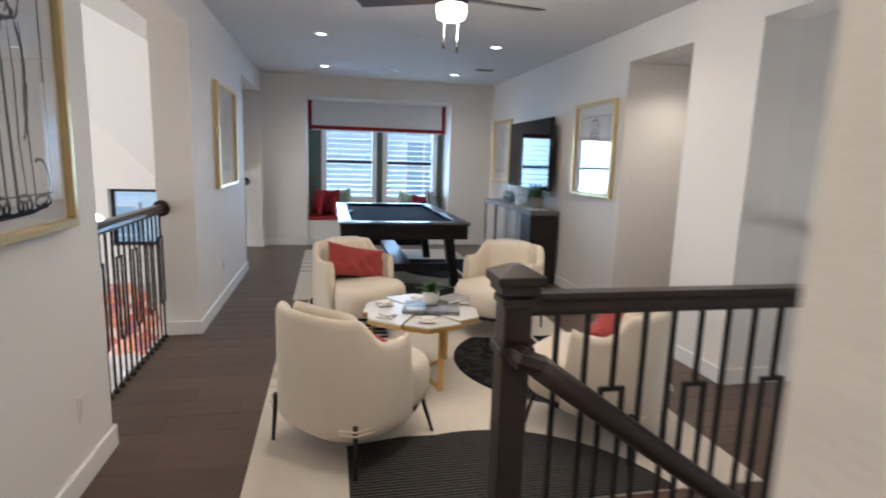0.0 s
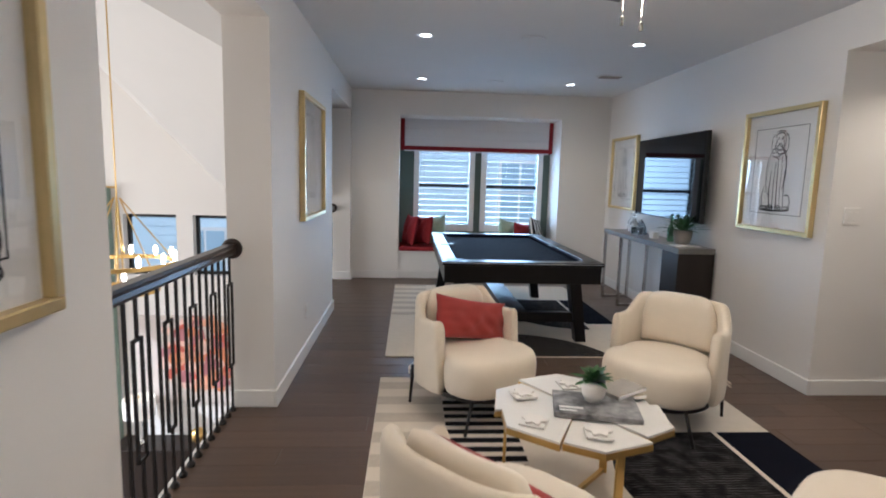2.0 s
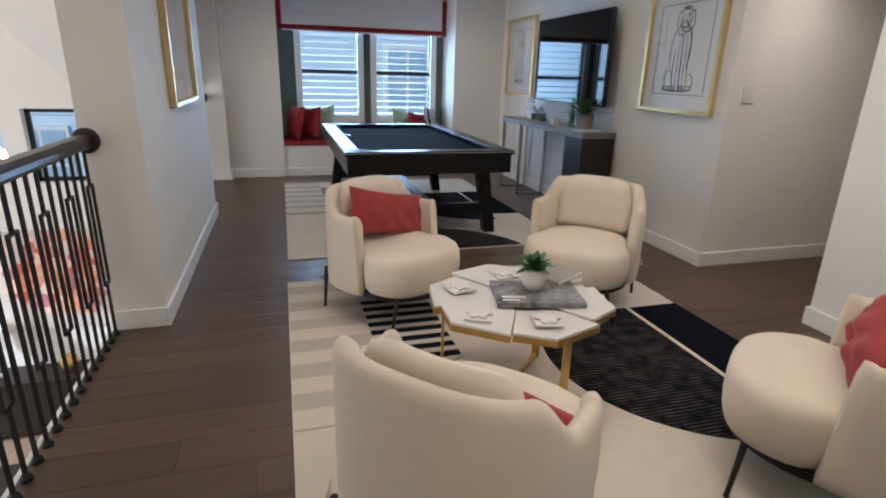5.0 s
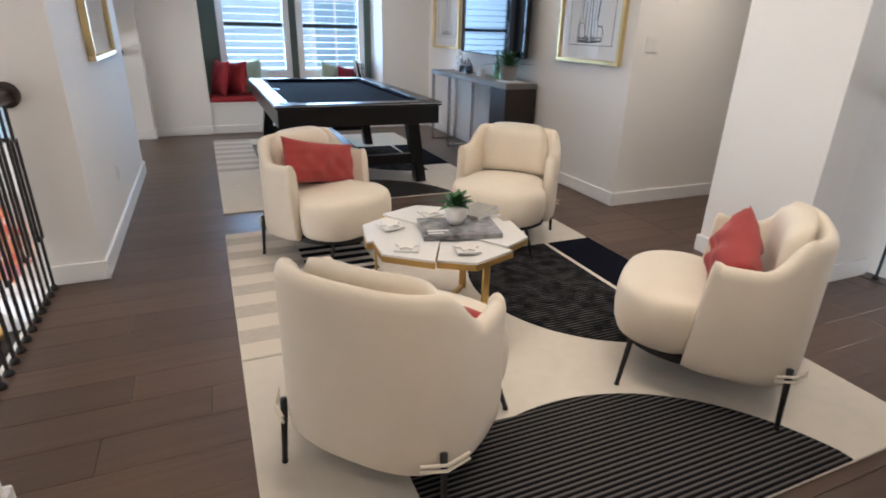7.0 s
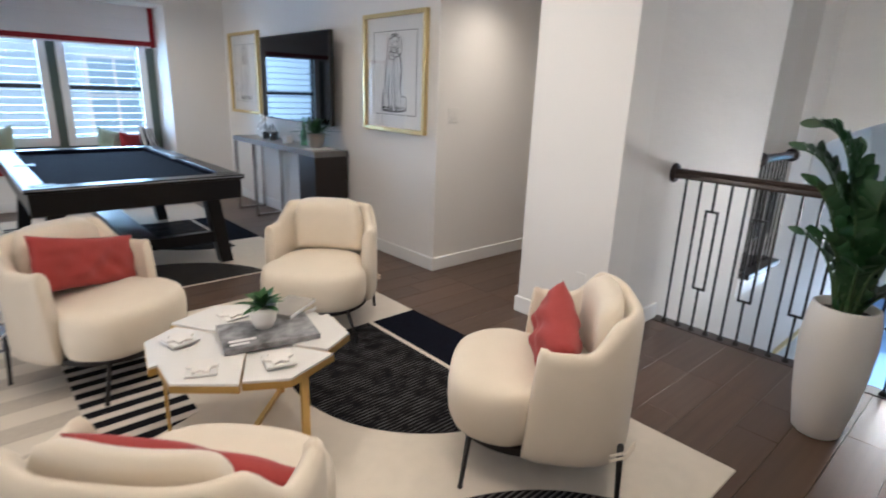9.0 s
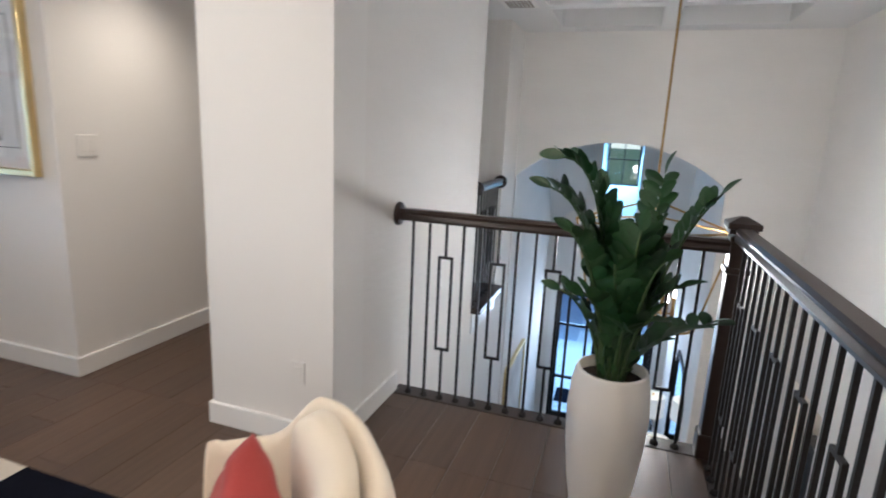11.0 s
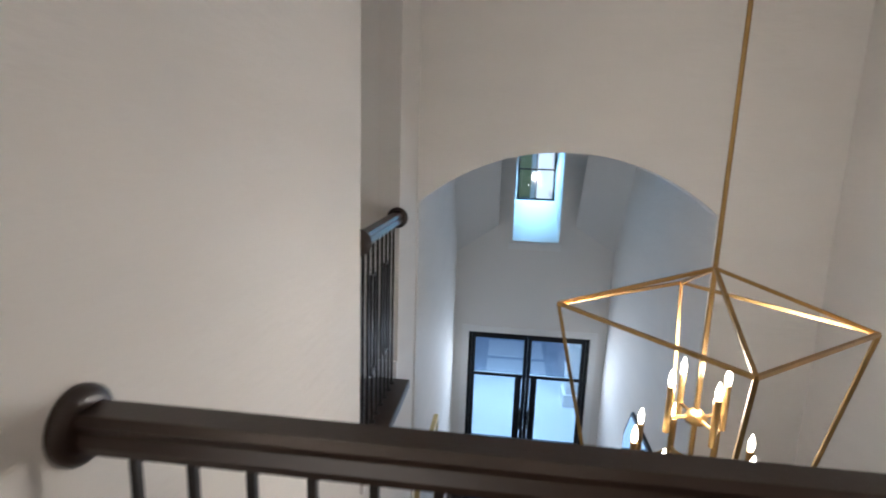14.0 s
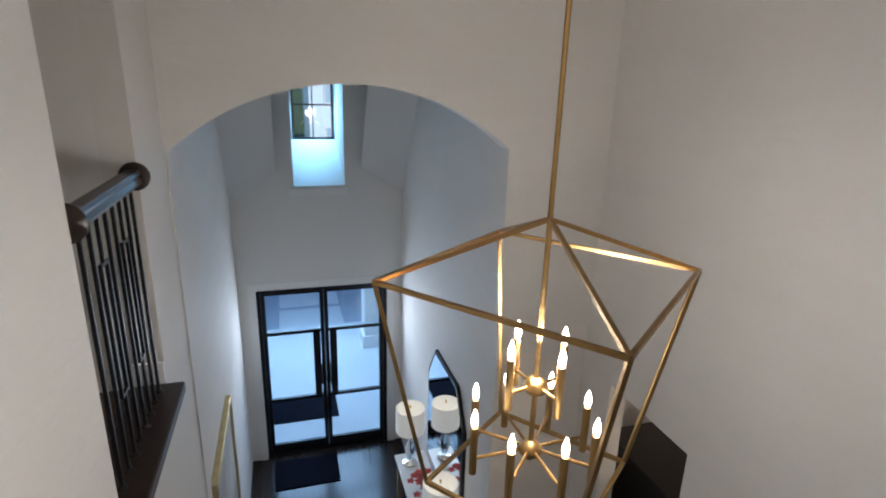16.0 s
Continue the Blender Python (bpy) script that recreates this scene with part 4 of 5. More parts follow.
# ---- alcove: bench, window, shade ----
wb = thing("window_bench", label="white painted built-in window bench", category="bench")
part("body", box(AX0, AX1, FW + 0.03, AY, 0.0, 0.385), TRIM, wb)
part("toe_board", box(AX0, AX1, FW + 0.012, FW + 0.03, 0.0, 0.11, 0.004), TRIM, wb)
part("seat_board", box(AX0, AX1, FW + 0.005, AY, 0.385, 0.41, 0.006), TRIM, wb)
bc = part("bench_cushion", box(AX0 + 0.01, AX1 - 0.01, FW + 0.012, AY - 0.02, 0.411, 0.475, 0.018, 3), DRED, None, "", True)
tagged(bc, "deep red window seat cushion on the bench", "cushion")


def alcove_window(name, x0, x1):
    t = thing(name, label="black framed window behind white plantation shutters", category="window", kind="structure")
    yf = AY - 0.03
    for q in ((x0 - 0.05, x0 + 0.035, WZ0 - 0.05, WZ1), (x1 - 0.035, x1 + 0.05, WZ0 - 0.05, WZ1)):
        part("shutter_stile", box(q[0], q[1], yf - 0.02, yf + 0.03, q[2], q[3], 0.003), TRIM, t, "white shutter frame")
    part("shutter_rail", box(x0 + 0.035, x1 - 0.035, yf - 0.015, yf + 0.025, WZ0 - 0.05, WZ0 + 0.06, 0.003), TRIM, t, "white shutter rail")
    yb = AY + 0.09
    for q in ((x0, x0 + 0.03, WZ0, WZ1), (x1 - 0.03, x1, WZ0, WZ1), (x0, x1, WZ0, WZ0 + 0.03), (x0, x1, 1.36, 1.41), (x0, x1, WZ1 - 0.03, WZ1)):
        part("sash", box(q[0], q[1], yb, yb + 0.04, q[2], q[3]), TVB, t, "black window sash")
    g = part("pane", box(x0 + 0.03, x1 - 0.03, yb + 0.015, yb + 0.02, WZ0 + 0.03, WZ1 - 0.03), PANE, t)
    g.visible_shadow = False
    z = WZ0 + 0.09
    me = None
    while z < WZ1:
        if me is None:
            bm = box(-(x1 - x0) / 2 + 0.037, (x1 - x0) / 2 - 0.037, -0.036, 0.036, -0.003, 0.003, 0.002)
            bm.transform(pose(0, 0, 0, 4, 0, 0))
            ob = part("louver", bm, TRIM, t)
            me = ob.data
        else:
            ob = new("louver", me)
            ob.parent = t
        ob.matrix_basis = pose((x0 + x1) / 2, yf + 0.006, z)
        z += 0.088
    return t


alcove_window("window_1", *WX[0])
alcove_window("window_2", *WX[1])
rs = thing("roman_shade", label="white linen roman shade with red border", category="window shade")
SY = 10.46
part("cloth", box(AX0 + 0.07, AX1 - 0.07, SY, SY + 0.02, 1.965, 2.395, 0.003), SHADE, rs)
for q in ((AX0 + 0.008, AX0 + 0.07, 1.915, 2.395), (AX1 - 0.07, AX1 - 0.008, 1.915, 2.395), (AX0 + 0.07, AX1 - 0.07, 1.925, 1.985)):
    part("border", box(q[0], q[1], SY - 0.002, SY + 0.02, q[2], q[3], 0.002), DRED, rs, "red border band")
part("hem", box(AX0 + 0.07, AX1 - 0.07, SY - 0.002, SY + 0.02, 1.905, 1.925, 0.002), SHADE, rs)
for z in (2.10, 2.24):
    part("fold", box(AX0 + 0.07, AX1 - 0.07, SY - 0.005, SY + 0.012, z, z + 0.010, 0.004), SHADE, rs)
PATT = stripe_mat("black_white_print", (0.02, 0.02, 0.022), (0.75, 0.73, 0.70), 0.06, 0.5, soft=0.03, axis="X")
for x, y, hd, w, h, m, lb, rl in ((0.02, 10.26, 70, 0.46, 0.47, DRED, "deep red square pillow on the window bench", 0),
                                  (0.24, 10.28, 60, 0.46, 0.45, DRED, "deep red square pillow on the window bench", 6),
                                  (0.44, 10.34, 45, 0.44, 0.46, SAGE, "sage green square pillow on the window bench", 10),
                                  (1.60, 10.34, -30, 0.44, 0.42, SAGE, "sage green square pillow on the window bench", -14),
                                  (1.84, 10.32, -40, 0.42, 0.37, DRED, "deep red pillow on the window bench", -8),
                                  (2.06, 10.30, -60, 0.46, 0.46, PATT, "black and white printed pillow on the window bench", -8)):
    cushion(x, y, 0.478, 180 + hd, w, h, 0.14, m, lb, 12, rl)


# ---- pictures and television ----
def framed(name, y, z, w, h, side, label, big=False, x=None, drawing=1):
    """A gold framed ink drawing on a side wall; side +1 hangs on the left wall and faces +x."""
    t = thing(name, (x, y, z), 0 if side > 0 else 180, label, "picture", "framed dog drawings")
    f, dp = 0.035, 0.045
    for q in ((-w / 2, w / 2, h / 2 - f, h / 2), (-w / 2, w / 2, -h / 2, -h / 2 + f), (-w / 2, -w / 2 + f, -h / 2 + f, h / 2 - f), (w / 2 - f, w / 2, -h / 2 + f, h / 2 - f)):
        part("frame_bar", box(0.0, dp, q[0], q[1], q[2], q[3], 0.004), GOLDF, t, "gold frame bar")
    part("mat_board", box(0.004, 0.012, -w / 2 + f, w / 2 - f, -h / 2 + f, h / 2 - f), PAPER, t, "white drawing sheet")
    iw, ih, b = w / 2 - f - 0.10, h / 2 - f - 0.11, 0.005
    for q in ((-iw, iw, ih - b, ih), (-iw, iw, -ih, -ih + b), (-iw, -iw + b, -ih, ih), (iw - b, iw, -ih, ih)):
        part("border_line", box(0.012, 0.0135, *q), INK, t, "black border line")
    k = ih / 0.38
    strokes = []
    def loop(cx, cz, rx, rz, a0=0, a1=360, n=22, wob=0.0):
        return [(cx + rx * math.cos(radians(a0 + (a1 - a0) * i / n)) * (1 + wob * math.sin(3.1 * i)), cz + rz * math.sin(radians(a0 + (a1 - a0) * i / n))) for i in range(n + 1)]
    strokes += [loop(0.0, 0.24, 0.065, 0.075, 20, 340, wob=0.05), loop(-0.07, 0.22, 0.030, 0.075, 60, 300), loop(0.07, 0.22, 0.030, 0.075, -120, 120),
                loop(0.0, 0.195, 0.030, 0.026), loop(-0.026, 0.262, 0.010, 0.008), loop(0.026, 0.262, 0.010, 0.008), loop(0.0, 0.215, 0.014, 0.010),
                loop(0.0, 0.0, 0.10, 0.20, 95, 225, wob=0.04), loop(0.02, -0.02, 0.12, 0.22, -60, 80, wob=0.04),
                [(-0.04, 0.12), (-0.05, 0.0), (-0.045, -0.15), (-0.06, -0.29)], [(0.0, 0.10), (-0.005, -0.08), (-0.015, -0.29)],
                [(0.03, 0.08), (0.035, -0.1), (0.03, -0.29)], [(0.075, 0.0), (0.085, -0.15), (0.07, -0.29)],
                loop(-0.045, -0.30, 0.035, 0.022), loop(0.055, -0.30, 0.035, 0.022), loop(0.13, -0.24, 0.06, 0.075, -100, 120), loop(-0.13, -0.25, 0.045, 0.06, 60, 280)]
    strokes += [loop(-0.02, 0.165, 0.05, 0.03, 180, 350), loop(0.03, 0.15, 0.06, 0.035, 190, 330), loop(0.0, 0.295, 0.04, 0.012, 10, 170), loop(0.0, 0.305, 0.055, 0.02, 20, 160),
                loop(-0.03, 0.20, 0.02, 0.05, 110, 260), loop(0.032, 0.20, 0.02, 0.05, -80, 70), [(-0.09, 0.14), (-0.10, 0.05), (-0.085, -0.06), (-0.095, -0.2), (-0.10, -0.29)],
                [(-0.02, 0.12), (0.0, 0.09), (0.03, 0.115)], [(0.10, 0.10), (0.125, 0.02), (0.13, -0.08)], [(0.155, -0.12), (0.17, -0.22), (0.15, -0.31), (0.10, -0.315)],
                loop(-0.065, -0.305, 0.012, 0.014), loop(-0.045, -0.308, 0.010, 0.014), loop(-0.025, -0.305, 0.010, 0.014), loop(0.035, -0.308, 0.010, 0.014), loop(0.058, -0.31, 0.010, 0.014),
                loop(0.08, -0.305, 0.011, 0.014), [(-0.17, -0.31), (-0.08, -0.322), (0.05, -0.325), (0.18, -0.318)], loop(-0.135, -0.30, 0.04, 0.016), loop(0.14, -0.305, 0.045, 0.016)]
    k *= 1.2 if big else 1.08
    shift, drop = (0.10, 0.05) if big else (0.0, 0.0)
    bm = bmesh.new()
    rnd = random.Random(3)
    for st in strokes:
        wd = rnd.uniform(0.0022, 0.0062) * k
        prev = None
        for i, (a, c) in enumerate(st):
            j = max(0, i - 1)
            n2 = min(len(st) - 1, i + 1)
            dx, dz = st[n2][0] - st[j][0], st[n2][1] - st[j][1]
            L = math.hypot(dx, dz) or 1
            ox, oz = -dz / L * wd * (0.5 + 0.7 * abs(math.sin(i * 0.9))), dx / L * wd * (0.5 + 0.7 * abs(math.sin(i * 0.9)))
            pr = [bm.verts.new((0.0135, shift - (a * k + e * ox), c * k - drop + e * oz)) for e in (1, -1)]
            if prev:
                bm.faces.new((prev[0], pr[0], pr[1], prev[1]))
            prev = pr
    part("ink_drawing", bm, INK, t, "loose ink brush lines of a seated dog")
    g = part("glass", box(0.022, 0.024, -w / 2 + f, w / 2 - f, -h / 2 + f, h / 2 - f), PANE, t, "clear picture glass")
    g.visible_shadow = False
    return t


framed("framed_picture", 6.22, 1.635, 0.88, 0.98, -1, "gold framed ink drawing of a dog behind glass", x=RW - 0.001)
framed("framed_picture", 9.36, 1.635, 0.88, 0.98, -1, "gold framed ink drawing of a dog behind glass", x=RW - 0.001)
framed("framed_picture", 6.815, 1.645, 1.03, 1.00, 1, "gold framed ink drawing of a dog behind glass", x=LW + 0.001)
framed("framed_picture", 2.885, 1.77, 1.02, 1.20, 1, "large gold framed ink drawing of a dog behind glass", True, x=-0.83 + 0.001)

tv = thing("television", (RW - 0.11, 7.85, 1.58), 178.6, "large black flat wall television, switched off", "television")
part("casing", box(-0.02, 0.028, -0.80, 0.80, -0.445, 0.445, 0.006), TVB, tv)
part("screen", box(0.028, 0.0305, -0.79, 0.79, -0.43, 0.435), SCREEN, tv, "glossy dark screen")
part("wall_mount", box(-0.10, -0.02, -0.25, 0.25, -0.2, 0.2), TVB, tv)

# ---- console table with its things ----
cn = thing("console_table", label="grey topped console with dark wood end and steel legs", category="console table")
CX0, CX1, CY0, CY1, CT = 2.61, 2.975, 6.96, 8.95, 0.905
part("top", box(CX0, CX1, CY0, CY1, CT - 0.055, CT, 0.004), GREYTOP, cn, "grey veneered top")
part("end_panel", box(CX0 + 0.004, CX1 - 0.004, CY0 + 0.002, CY0 + 0.34, 0.0, CT - 0.055, 0.004), ESPR, cn, "dark wood end cabinet")
for y in (CY1 - 0.03, CY1 - 0.55):
    for x in (CX0 + 0.02, CX1 - 0.02):
        part("leg", box(x - 0.016, x + 0.016, y - 0.016, y + 0.016, 0.0, CT - 0.055, 0.002), CHROME, cn, "steel leg")
    part("foot_bar", box(CX0 + 0.02, CX1 - 0.02, y - 0.016, y + 0.016, 0.0, 0.03, 0.002), CHROME, cn, "steel foot bar")
succulent("potted_plant", 2.80, 7.27, CT, 0.09, 0.15, 60, 0.25, 0.024, POTG, "spiky green plant in a grey pot on the console", LEAF2)
ty = thing("serving_tray", (2.78, 7.17, CT), 0, "low white tray on the console", "tray")
part("base", box(-0.12, 0.12, -0.09, 0.09, 0, 0.008), PAPER, ty)
GL = glass_mat("clear_glass")
GG = glass_mat("green_glass", (0.25, 0.5, 0.3))
def bottle(x, y, r, h, m, label, name="glass_bottle"):
    t = thing(name, (x, y, CT), 0, label, "bottle", "glass bottles")
    part("body", lathe([(r * 0.9, 0), (r, 0.01), (r, h * 0.55), (r * 0.35, h * 0.72), (r * 0.33, h * 0.95), (r * 0.42, h), (0, h)], 18), m, t, "", True)
    part("stopper", lathe([(r * 0.25, h), (r * 0.5, h + 0.02), (r * 0.3, h + 0.045), (0, h + 0.045)], 12), m, t, "", True)
bottle(2.82, 7.56, 0.035, 0.25, GG, "slim green glass bottle on the console")
bottle(2.86, 7.66, 0.03, 0.16, GL, "clear glass decanter on the console")
bottle(2.83, 8.52, 0.05, 0.20, GL, "clear glass decanter on the console")
bottle(2.86, 8.68, 0.045, 0.22, GL, "clear glass decanter on the console")
for x, y in ((2.74, 8.30), (2.82, 8.24), (2.75, 8.14)):
    t = thing("drinking_glass", (x, y, CT), 0, "small clear tumbler on the console", "glass", "tumblers")
    part("bowl", lathe([(0.028, 0), (0.034, 0.005), (0.037, 0.085), (0.034, 0.085), (0.03, 0.01), (0, 0.01)], 16), GL, t, "", True)
t = thing("candle_box", (2.78, 7.86, CT), 0, "small white candle block on the console", "candle")
part("block", box(-0.035, 0.035, -0.05, 0.05, 0, 0.075, 0.004), PAPER, t)
t = thing("tabletop_sculpture", (2.86, 8.38, CT), 0, "dark metal tabletop sculpture on the console", "sculpture")
part("base", box(-0.04, 0.04, -0.09, 0.09, 0, 0.018), TVB, t)
bm = bmesh.new()
for k in range(5):
    tube([(0, -0.08 + 0.04 * k, 0.018), (0.01, -0.09 + 0.045 * k, 0.08 + 0.03 * (k % 2)), (0, -0.05 + 0.03 * k, 0.13 + 0.02 * (k % 3))], 0.007, 6, bm)
part("figure", bm, TVB, t, "", True)


# ---- switches and sockets ----
def plate_on(name, m, label, cat, w, h, rockers):
    t = thing(name, label=label, category=cat)
    t.matrix_basis = m
    part("cover_plate", box(-w / 2, w / 2, -0.009, 0, -h / 2, h / 2, 0.003), PLASTIC, t)
    for k in range(rockers):
        x = (k - (rockers - 1) / 2) * 0.046
        part("rocker" if cat == "switch" else "outlet_face", box(x - 0.016, x + 0.016, -0.013, -0.009, -0.033, 0.033, 0.002), PLASTIC, t)
    return t


plate_on("light_switch", pose(3.17, 5.66 - 0.001, 1.318), "white double light switch on the hall wall", "switch", 0.12, 0.12, 2)
plate_on("wall_outlet", pose(LW + 0.001, 6.51, 0.375, 0, 0, 90), "white wall outlet near the floor", "outlet", 0.072, 0.115, 1)
plate_on("wall_outlet", pose(-0.83 + 0.001, 3.365, 0.365, 0, 0, 90), "white wall outlet near the floor", "outlet", 0.072, 0.115, 1)
plate_on("wall_outlet", pose(RW - 0.001, 7.02, 0.40, 0, 0, -90), "white wall outlet near the floor", "outlet", 0.072, 0.115, 1)
plate_on("wall_outlet", pose(RW - 0.086, 4.12, 0.365, 0, 0, -90), "white wall outlet near the floor", "outlet", 0.072, 0.115, 1)


# ---- ceiling fixtures ----
def downlight(x, y, z, watts):
    t = thing("recessed_light", (x, y, z), 0, "round white recessed ceiling light, switched on", "ceiling light", "recessed lights")
    part("trim_ring", lathe([(0.060, -0.004), (0.085, -0.006), (0.088, -0.001), (0.060, -0.001), (0.060, -0.004)], 28), PLASTIC, t)
    part("lens", lathe([(0.060, -0.0015), (0.050, -0.004), (0.0, -0.0045)], 24), GLOW, t, "glowing lens")
    lamp = new("recessed_lamp", bpy.data.lights.new("recessed_lamp", "SPOT"))
    lamp.data.energy, lamp.data.spot_size, lamp.data.spot_blend, lamp.data.color, lamp.data.shadow_soft_size = watts, radians(140), 1.0, WARM, 0.06
    lamp.matrix_world = look((x, y, z - 0.02), (x, y + 0.001, 0))


CAN = 44
# the last four, below y = 3, are unseen and added to brighten the near end
for x, y in ((0.17, 6.93), (2.08, 6.95), (0.18, 9.03), (2.09, 9.08), (0.17, 4.6), (2.08, 4.6), (0.9, 2.75), (2.4, 2.85), (-0.15, 1.5), (-0.15, -0.4)):
    downlight(x, y, CZ, CAN if y > 4 else 42 if x > 2 else 74)
downlight(3.44, 5.2, HZ, 40)
for x, y in ((1.12, 6.92), (1.11, 9.07)):
    t = thing("ceiling_speaker", (x, y, CZ), 0, "round white in-ceiling speaker grille", "speaker", "ceiling speakers")
    part("grille", lathe([(0.115, -0.001), (0.112, -0.007), (0.0, -0.008)], 32), CEIL, t)
t = thing("ceiling_vent", (2.38, 8.46, CZ), 0, "small white ceiling air vent", "vent")
part("frame", box(-0.15, 0.15, -0.09, 0.09, -0.007, -0.001, 0.002), PLASTIC, t)
for k in range(6):
    part("slat", box(-0.125, 0.125, -0.066 + 0.024 * k, -0.052 + 0.024 * k, -0.012, -0.007), POTG, t)
fan = thing("ceiling_fan", (1.03, 4.5, -0.03), 0, "dark bladed ceiling fan with a lit glass bowl", "ceiling fan")
part("canopy", lathe([(0.0, 2.769), (0.075, 2.769), (0.06, 2.69), (0.02, 2.68), (0, 2.68)], 24), IRON, fan, "", True)
part("rod", lathe([(0.013, 2.60), (0.013, 2.69)], 10), IRON, fan)
part("motor", lathe([(0.0, 2.61), (0.07, 2.60), (0.11, 2.57), (0.11, 2.53), (0.09, 2.51), (0, 2.51)], 28), IRON, fan, "", True)
bl = mat("fan_bowl", (1.0, 0.88, 0.66), 0.5, emit=5.0)
part("bowl", lathe([(0.098, 2.51), (0.10, 2.47), (0.09, 2.43), (0.05, 2.415), (0, 2.412)], 28), bl, fan, "lit frosted glass bowl", True)
for k in range(5):
    bm = box(0.12, 0.66, -0.065, 0.065, -0.004, 0.004, 0.003)
    bm.transform(pose(0, 0, 2.555, 0, 0, 72 * k + 8) @ pose(0, 0, 0, 10, 0, 0))
    part("blade", bm, RAIL, fan, "dark wood blade")
for x, ln in ((-0.045, 0.22), (0.045, 0.24)):
    part("pull_chain", tube([(x, 0, 2.50), (x, 0, 2.50 - ln)], 0.0022, 6), CHROME, fan)
    part("pull_knob", lathe([(0.0, 2.455 - ln), (0.008, 2.46 - ln), (0.008, 2.495 - ln), (0.0, 2.50 - ln)], 10, x), IRON, fan)
lamp = new("fan_lamp", bpy.data.lights.new("fan_lamp", "POINT"))
lamp.data.energy, lamp.data.color, lamp.data.shadow_soft_size = 30, WARM, 0.09
lamp.location = (1.03, 4.5, 2.33)


# ---- tall planter with the zz plant ----
zz = thing("potted_plant", (2.93, 2.755, 0), 0, "tall white tapered planter with a glossy zz plant", "potted plant")
part("planter", lathe([(0.088, 0), (0.10, 0.012), (0.128, 0.18), (0.146, 0.34), (0.152, 0.47), (0.144, 0.58), (0.132, 0.64), (0.130, 0.645), (0.118, 0.645), (0.124, 0.58), (0, 0.58)], 40), POTW, zz, "", True)
part("soil", lathe([(0.122, 0.60), (0.06, 0.608), (0.0, 0.606)], 24), SOIL, zz)
rnd = random.Random(11)


def leaflet_mesh(twist):
    bm = bmesh.new()
    rows = []
    for q in range(8):
        v = q / 7
        w = 0.29 * math.sin(math.pi * (0.06 + 0.91 * v)) ** 0.7
        z = -0.13 * v * v
        rows.append([bm.verts.new((v, w * e2, z + abs(e2) * w * 0.24 + twist * e2 * w * v)) for e2 in (-1, -0.5, 0, 0.5, 1)])
    for r0, r1 in zip(rows, rows[1:]):
        for e2 in range(4):
            bm.faces.new((r0[e2], r0[e2 + 1], r1[e2 + 1], r1[e2]))
    me = bpy.data.meshes.new("leaf")
    bm.to_mesh(me)
    bm.free()
    me.materials.append(LEAF)
    me.polygons.foreach_set("use_smooth", [True] * len(me.polygons))
    return me


leaf_meshes = [leaflet_mesh(tw) for tw in (-0.25, 0.0, 0.25)]
# yaw, reach, rise, arch of each frond
stems = ((90, 0.25, 0.825, 1.0), (91, 0.29, 0.715, 0.85), (322, 0.17, 0.78, 0.15), (279, 0.29, 0.73, 0.5), (300, 0.42, 0.22, 0.8), (128, 0.24, 0.58, 0.6),
         (95, 0.22, 0.34, 0.7), (60, 0.12, 0.70, 0.4), (200, 0.11, 0.60, 0.5), (165, 0.13, 0.48, 0.6), (322, 0.15, 0.50, 0.7), (240, 0.15, 0.50, 0.7),
         (20, 0.14, 0.58, 0.5), (298, 0.13, 0.62, 0.5), (268, 0.19, 0.40, 0.8), (48, 0.15, 0.38, 0.8),
         (132, 0.17, 0.36, 0.8), (225, 0.16, 0.30, 0.8), (350, 0.17, 0.38, 0.8), (190, 0.14, 0.26, 0.8))
for yaw, reach, rise, arch in stems:
    a = radians(yaw)
    ln = math.hypot(reach, rise) * 1.08
    ctl = (reach * (0.5 - 0.42 * arch), rise * (0.5 + 0.5 * arch))
    pts = []
    for i in range(11):
        v = i / 10
        r = 0.04 + 2 * v * (1 - v) * ctl[0] + v * v * (reach - 0.04)
        pts.append(Vector((r * math.cos(a), r * math.sin(a), 0.59 + 2 * v * (1 - v) * ctl[1] + v * v * rise)))
    stem = part("stem", tube(pts, 0.010, 6, r_end=0.004), STEM, zz, "", True)
    across = Vector((-math.sin(a), math.cos(a), 0))
    start = 0.20 if ln > 0.6 else 0.08
    k = max(6, int(ln * (1 - start) / 0.046))
    for i in range(k + 1):
        u = start + (1 - start) * i / k
        j = min(9, int(u * 10))
        p = pts[j].lerp(pts[j + 1], min(1.0, u * 10 - j))
        d = (pts[j + 1] - pts[j]).normalized()
        face = d.cross(across).normalized()
        for s in ((1, -1) if i < k else (0,)):
            out = (across * s * 0.66 + d * 0.48 + face * rnd.uniform(0.25, 0.60)) if s else d
            out = (out + Vector((rnd.uniform(-0.12, 0.12), rnd.uniform(-0.12, 0.12), rnd.uniform(-0.06, 0.06)))).normalized()
            L = 0.098 * (1 - 0.40 * abs(u - 0.6)) * rnd.uniform(0.88, 1.12)
            nrm = (face * 0.9 - across * s * 0.6 - d * 0.3 + Vector((rnd.uniform(-0.4, 0.4), rnd.uniform(-0.4, 0.4), 0.1))).normalized()
            if not s:
                nrm = (face + across).normalized()
            wid = nrm.cross(out).normalized()
            top = out.cross(wid).normalized()
            ob = new("leaf", leaf_meshes[rnd.randrange(3)])
            ob.parent = stem
            ob.matrix_basis = Matrix.Translation(p) @ Matrix((out, wid, top)).transposed().to_4x4() @ Matrix.Scale(L, 4)


